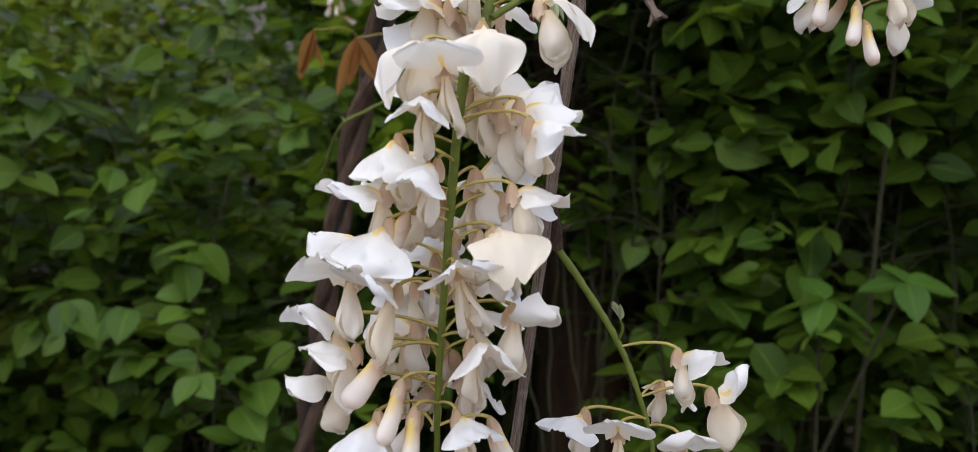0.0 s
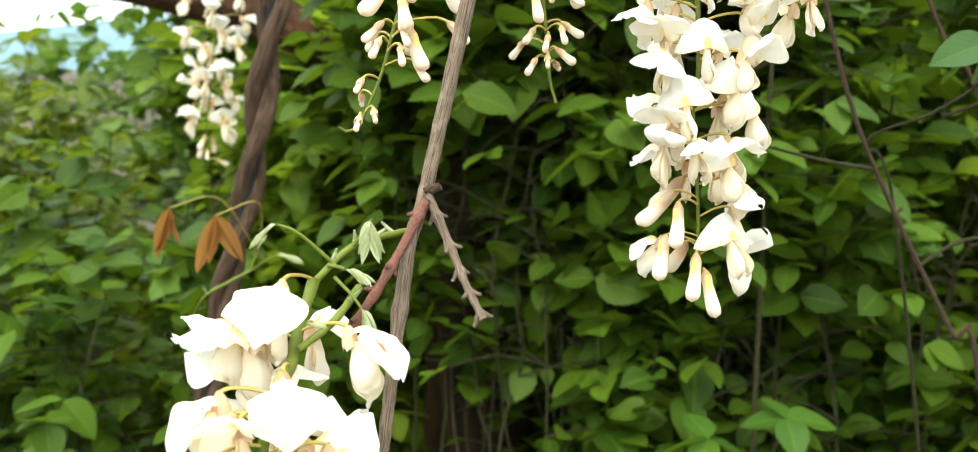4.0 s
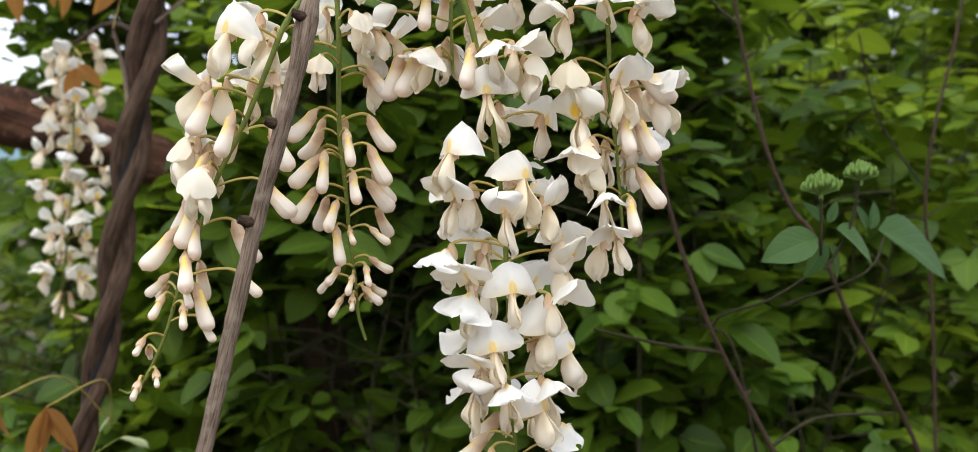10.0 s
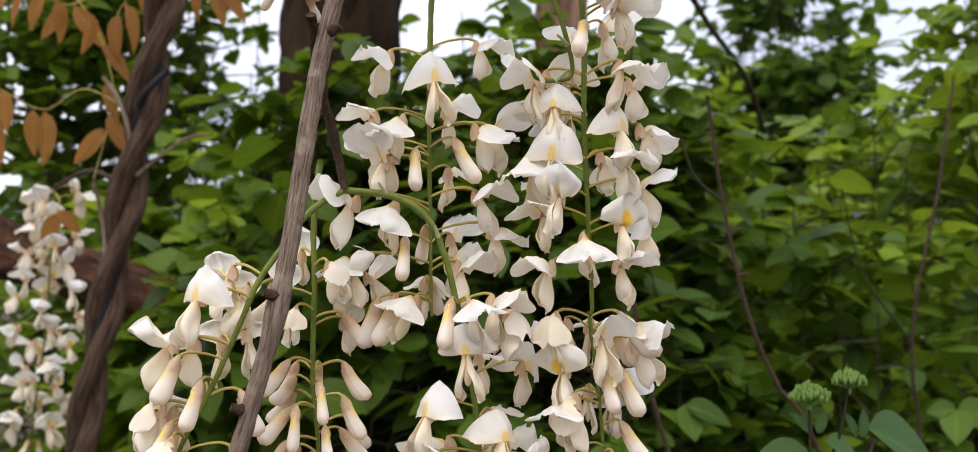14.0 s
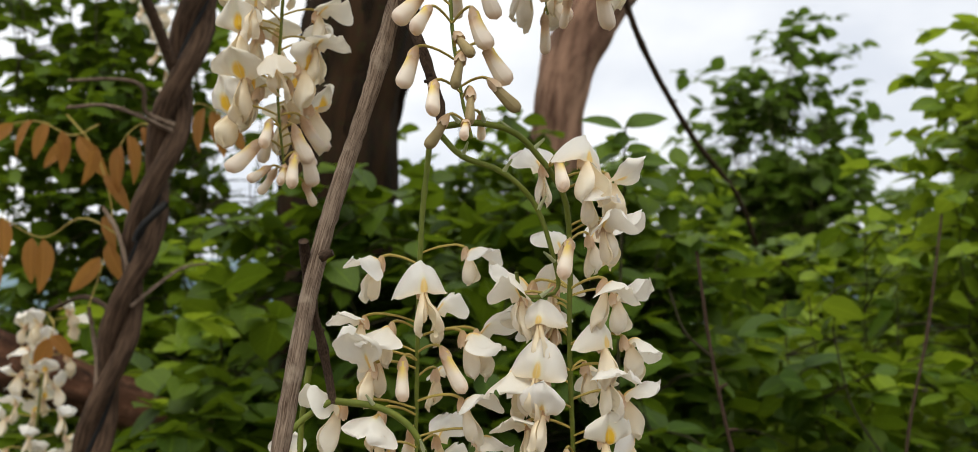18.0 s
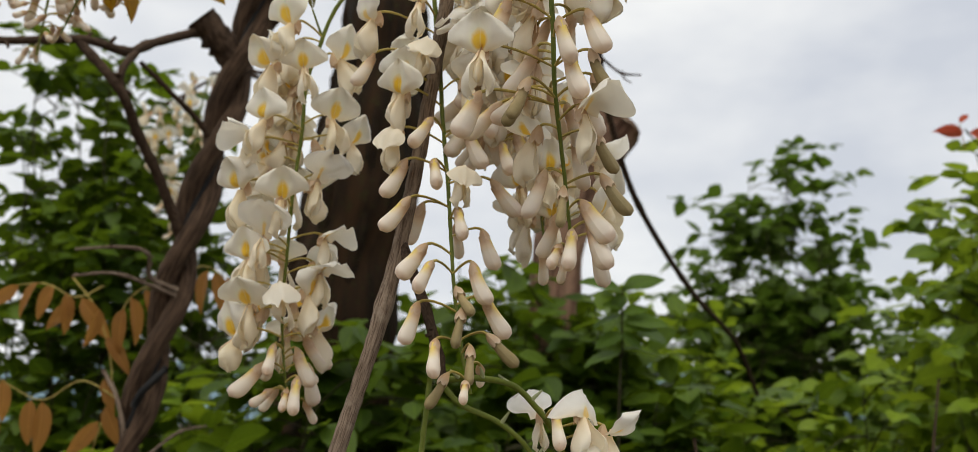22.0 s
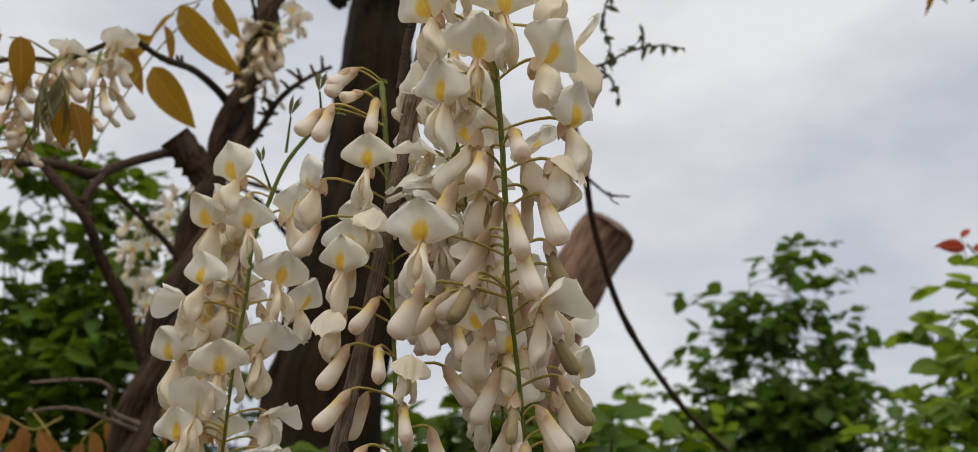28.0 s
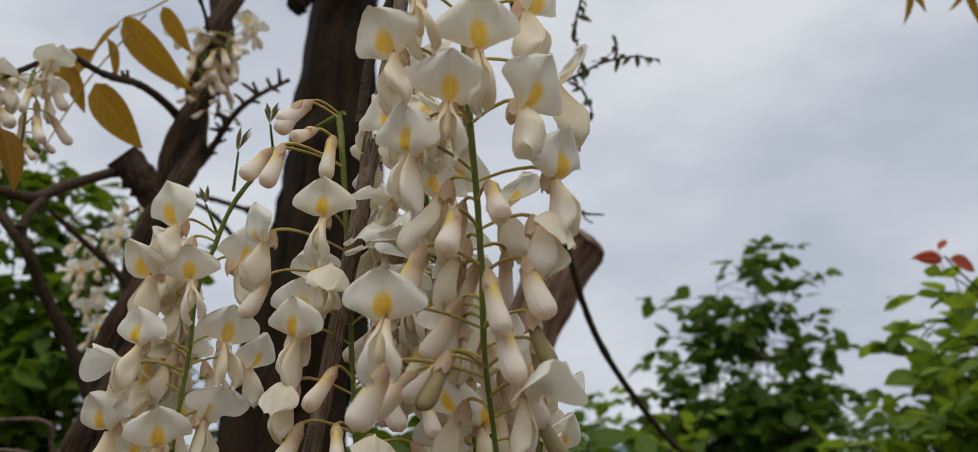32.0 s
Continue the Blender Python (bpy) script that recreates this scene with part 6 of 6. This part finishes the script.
shrub("dogwood_shrub", (0.40, 1.93, 0), 2.12, 0.20, 18, 52, 0.060, 0.038, "green leafy shrub beside the old trunk", "shrub", 117, taper=0.12)
shrub("dogwood_shrub", (0.55, 2.25, 0), 2.15, 0.42, 22, 67, 0.065, 0.042, "green leafy shrub behind the sawn stub", "shrub", 116, mat=FRESH)
shrub("dogwood_shrub", (1.70, 2.2, 0), 2.10, 0.55, 22, 49, 0.058, 0.04, "green leafy shrub with arching twigs", "shrub", 107, mat=FRESH)
shrub("dogwood_shrub", (1.0, 2.75, 0), 2.18, 0.55, 24, 70, 0.060, 0.040, "green leafy shrub at the back", "shrub", 108, mat=FRESH)
shrub("dogwood_shrub", (-0.26, 2.15, 0), 2.58, 0.25, 24, 67, 0.052, 0.034, "tall dark green shrub with small leaves", "shrub", 109, taper=0.12, twig=0.2, open_air=0.14)
shrub("dogwood_shrub", (-1.0, 2.4, 0), 1.62, 0.5, 20, 44, 0.055, 0.04, "green leafy shrub behind the log", "shrub", 103, mat=LIME, open_air=0.35)
shrub("dogwood_shrub", (-1.6, 2.9, 0), 1.70, 0.6, 18, 41, 0.06, 0.045, "yellow-green leafy shrub at the back", "shrub", 110, mat=LIME, open_air=0.35)
shrub("dogwood_shrub", (0.3, 2.9, 0), 1.95, 0.5, 20, 44, 0.06, 0.045, "green leafy shrub at the back", "shrub", 114)
shrub("young_tree", (1.79, 3.25, 0), 2.92, 0.34, 22, 78, 0.072, 0.042, "slender young tree with small leaves against the sky", "tree", 111, mat=TREE_LEAF, low=0.3, taper=0.3, twig=0.34)
shrub("young_tree", (2.65, 3.1, 0), 2.7, 0.45, 18, 57, 0.080, 0.048, "leafy young tree against the sky", "tree", 112, mat=TREE_LEAF, low=0.3, twig=0.3)
for k, (x, y, h, r) in enumerate(((-0.75, 2.0, 1.16, 0.45), (-1.7, 2.2, 1.25, 0.5), (-1.3, 3.3, 1.45, 0.7), (-0.2, 2.6, 1.3, 0.5), (-2.4, 3.4, 1.5, 0.7))):
    shrub("undergrowth_shrub", (x, y, 0), h, r, 20, 34, 0.060, 0.042, "low yellow-green bush in the undergrowth", "shrub", 140 + k, mat=LIME, open_air=0.3)
shrub("dogwood_shrub", (-0.02, 1.80, 0), 1.76, 0.22, 16, 44, 0.070, 0.044, "green shrub with broad leaves behind the log", "shrub", 152, mat=FRESH, low=0.5, taper=0.1, open_air=0.3)
shrub("dogwood_shrub", (0.545, 1.53, 0), 1.95, 0.10, 12, 40, 0.058, 0.038, "dense green shrub hiding the foot of the sawn stub", "shrub", 151, low=0.6, taper=0.05, open_air=0.4)
for k, (x, y, h, r) in enumerate(((-2.6, 4.6, 1.75, 1.1), (-0.6, 5.2, 1.85, 1.2), (1.6, 5.2, 2.3, 1.2), (3.9, 4.8, 2.5, 1.1))):
    shrub("hedge_shrub", (x, y, 0), h, r, 24, 40, 0.11, 0.09, "dense dark green hedge shrub in the distance", "shrub", 120 + k, mat=TREE_LEAF, taper=0.15, twig=0.5)

# a low sprig of fresh light leaves
fresh = thing("shrub_sprig", (0.375, 1.10, 0.09), "low shoot with a rosette of fresh yellow-green leaves", "shrub", "shrubs")
FRESH_LEAF = leaf_form(1.0, 0.66, 0.2, 0.3, 8, 10)
FRESH_LEAF.materials.append(LIME_ONE)
part("stem", tube("stem", [(0.02, 0.05, -0.12), (0.02, 0.0, 0.5), (0.0, -0.03, 0.93)], 0.005, 0.002, 0.03, 7), STEM, fresh)
part("stem", tube("stem", [(0.01, -0.01, 0.7), (0.06, -0.03, 0.86), (0.09, -0.04, 0.95)], 0.003, 0.0015, 0.03, 7), STEM, fresh)
for x, z, head, pitch, roll, size in ((0.0, 0.93, 1.6, -0.35, 0.5, 0.085), (0.0, 0.93, -2.0, -0.75, -0.2, 0.085), (0.0, 0.93, 2.6, -0.8, 0.2, 0.075), (0.0, 0.93, 0.2, 0.5, 0.0, 0.07), (0.0, 0.90, -1.2, -0.5, 0.4, 0.08), (0.09, 0.95, 1.2, -0.4, -0.3, 0.07), (0.09, 0.95, -1.5, -0.35, 0.3, 0.085), (0.09, 0.95, 3.0, -0.8, 0.0, 0.075), (0.09, 0.95, 0.3, 0.5, 0.2, 0.06)):
    part("leaf", FRESH_LEAF, None, fresh, "", leaf_matrix(Vector((x, -0.04, z)), head, 0.6 * pitch + 0.1, roll, 0.8 * size))

limb([(0.415, 1.030, 2.090), (0.426, 1.030, 2.081), (0.439, 1.030, 2.073), (0.462, 1.030, 2.073)], 0.0016, 0.0009, "short dry side twig of the trailing stem", "branch", TWIG_BARK, 92, "bare branches", 6)
limb([(0.439, 1.030, 2.073), (0.442, 1.030, 2.067), (0.450, 1.030, 2.063)], 0.0010, 0.0007, "short dry side twig of the trailing stem", "branch", TWIG_BARK, 93, "bare branches", 3)

# a leafy shoot that stands before the sawn stub
before = thing("shrub_sprig", (0.45, 1.13, 0), "upright leafy shoot with broad green leaves before the stub", "shrub", "shrubs")
BEFORE_AT = Vector((0.45, 1.13, 0))
part("stem", rooted(tube("stem", [(0.45, 1.14, -0.03), (0.458, 1.135, 1.2), (0.468, 1.130, 1.719), (0.472, 1.130, 1.769), (0.472, 1.130, 1.812), (0.474, 1.130, 1.848)], 0.005, 0.0012, 0.02, 7, 0.1, 120), BEFORE_AT), STEM, before)
BROAD = leaf_form(1.0, 0.60, 0.22, 0.35, 8, 10)
BROAD.materials.append(SHRUB_ONE)
for a, b in (((0.475, 1.130, 1.847), (0.523, 1.120, 1.867)), ((0.472, 1.130, 1.844), (0.419, 1.120, 1.860)), ((0.474, 1.130, 1.841), (0.457, 1.120, 1.817)), ((0.474, 1.130, 1.819), (0.502, 1.120, 1.827)), ((0.472, 1.130, 1.815), (0.431, 1.120, 1.805)), ((0.473, 1.130, 1.805), (0.516, 1.120, 1.805)), ((0.472, 1.130, 1.796), (0.495, 1.120, 1.779)), ((0.472, 1.130, 1.794), (0.435, 1.120, 1.781)), ((0.475, 1.130, 1.808), (0.530, 1.120, 1.814)), ((0.472, 1.130, 1.776), (0.523, 1.120, 1.775)), ((0.471, 1.130, 1.772), (0.420, 1.120, 1.763)), ((0.474, 1.130, 1.847), (0.480, 1.120, 1.860)), ((0.473, 1.130, 1.826), (0.446, 1.120, 1.829))):
    a, d = Vector(a), Vector(b) - Vector(a)
    y = d.normalized()
    z = (Vector((0.1, -0.5, 0.85)) - y * y.dot(Vector((0.1, -0.5, 0.85)))).normalized()
    turn = Matrix((y.cross(z), y, z)).transposed().to_4x4()
    part("leaf", BROAD, None, before, "", Matrix.Translation(a - BEFORE_AT) @ turn @ Matrix.Rotation(0.4 * math.sin(170 * d.x * 7), 4, "Y") @ Matrix.Diagonal((d.length, d.length, d.length, 1)))

# red shoot tips on the tall shrub
compound_leaf([(1.052, 1.270, 2.098), (1.046, 1.265, 2.115), (1.039, 1.260, 2.134)], [((1.039, 1.260, 2.134), (1.057, 1.260, 2.155)), ((1.044, 1.260, 2.120), (1.002, 1.260, 2.118)), ((1.041, 1.260, 2.124), (0.998, 1.260, 2.126)), ((1.054, 1.260, 2.121), (1.112, 1.260, 2.111))], "red", "small bright red young leaves at a shoot tip", 90, 0.9)
limb([(1.25, 1.36, 1.85), (1.14, 1.28, 2.04), (1.045, 1.258, 2.125)], 0.003, 0.0012, "thin shoot with red leaf tips", "thin_sapling", STEM, 84, "shrub stems", 2)

# dark leafy twigs above the stub
TINY_LEAF = leaf_form(1.0, 0.45, 0.3, 0.4, 4, 5)
TINY_LEAF.materials.append(TWIG_LEAF)
for k, pts in enumerate(([(0.408, 1.000, 2.202), (0.432, 1.000, 2.215), (0.452, 1.000, 2.228), (0.486, 1.000, 2.240), (0.518, 1.000, 2.240)], [(0.417, 1.000, 2.203), (0.430, 1.000, 2.197), (0.436, 1.000, 2.186), (0.441, 1.000, 2.174)], [(0.437, 1.000, 2.324), (0.429, 1.000, 2.287), (0.423, 1.000, 2.259), (0.432, 1.000, 2.233), (0.426, 1.000, 2.215)], [(0.467, 1.000, 2.234), (0.470, 1.000, 2.245), (0.466, 1.000, 2.263)])):
    tw = limb(pts, 0.0016, 0.0008, "thin dark twig with tiny leaves against the sky", "leafy_twig", TWIG_BARK, 85 + k, "bare branches", 10)
    rnd = random.Random(k)
    path = curve_points(pts, 0.006)
    for p in path[2::2] + path[3::2]:
        part("leaf", TINY_LEAF, None, tw, "", leaf_matrix(p - path[0], rnd.uniform(0, 6.28), rnd.uniform(-1.4, 0.3), rnd.uniform(-1, 1), rnd.uniform(0.009, 0.018)))
limb([(0.20, 0.54, 2.16), (0.28, 0.75, 2.2), (0.366, 0.97, 2.166)], 0.0030, 0.0024, "thin dark arching vine branch", "branch", TWIG_BARK, 87, "bare branches", 3)
limb([(0.437, 1.0, 2.324), (0.60, 1.01, 2.43), (0.78, 1.0, 2.46), (0.95, 1.0, 2.44)], 0.0030, 0.0016, "thin dark arching vine branch overhead", "branch", TWIG_BARK, 94, "bare branches", 5)
limb([(0.20, 0.54, 2.16), (0.28, 0.76, 2.30), (0.437, 1.0, 2.324)], 0.0030, 0.0028, "thin dark arching vine branch overhead", "branch", TWIG_BARK, 95, "bare branches", 3)
compound_leaf([(0.80, 1.0, 2.46), (0.82, 1.0, 2.41), (0.835, 1.0, 2.37)], [((0.835, 1.0, 2.375), (0.829, 0.99, 2.322)), ((0.832, 1.0, 2.38), (0.850, 0.99, 2.338)), ((0.826, 1.0, 2.395), (0.800, 0.99, 2.36))], "ochre", "small drooping olive-brown young leaf overhead", 96, 0.5)
compound_leaf([(0.90, 1.0, 2.447), (0.905, 1.0, 2.40), (0.910, 1.0, 2.375)], [((0.910, 1.0, 2.378), (0.890, 0.99, 2.345)), ((0.910, 1.0, 2.378), (0.925, 0.99, 2.33)), ((0.906, 1.0, 2.39), (0.940, 0.99, 2.36))], "ochre", "small drooping olive-brown young leaf overhead", 97, 0.5)
limb([(-0.06, 1.1, 1.62), (-0.11, 1.17, 1.645), (-0.16, 1.235, 1.632)], 0.003, 0.002, "thin dark branch carrying a raceme", "branch", TWIG_BARK, 88, "bare branches", 3)
limb([(0.12, 1.55, 2.2), (0.0, 1.52, 2.21), (-0.10, 1.5, 2.142)], 0.004, 0.002, "thin dark branch carrying a raceme", "branch", TWIG_BARK, 89, "bare branches", 3)
limb([(0.12, 1.55, 2.12), (0.04, 1.47, 2.18), (-0.03, 1.4, 2.162)], 0.004, 0.002, "thin dark branch carrying a raceme", "branch", TWIG_BARK, 90, "bare branches", 3)
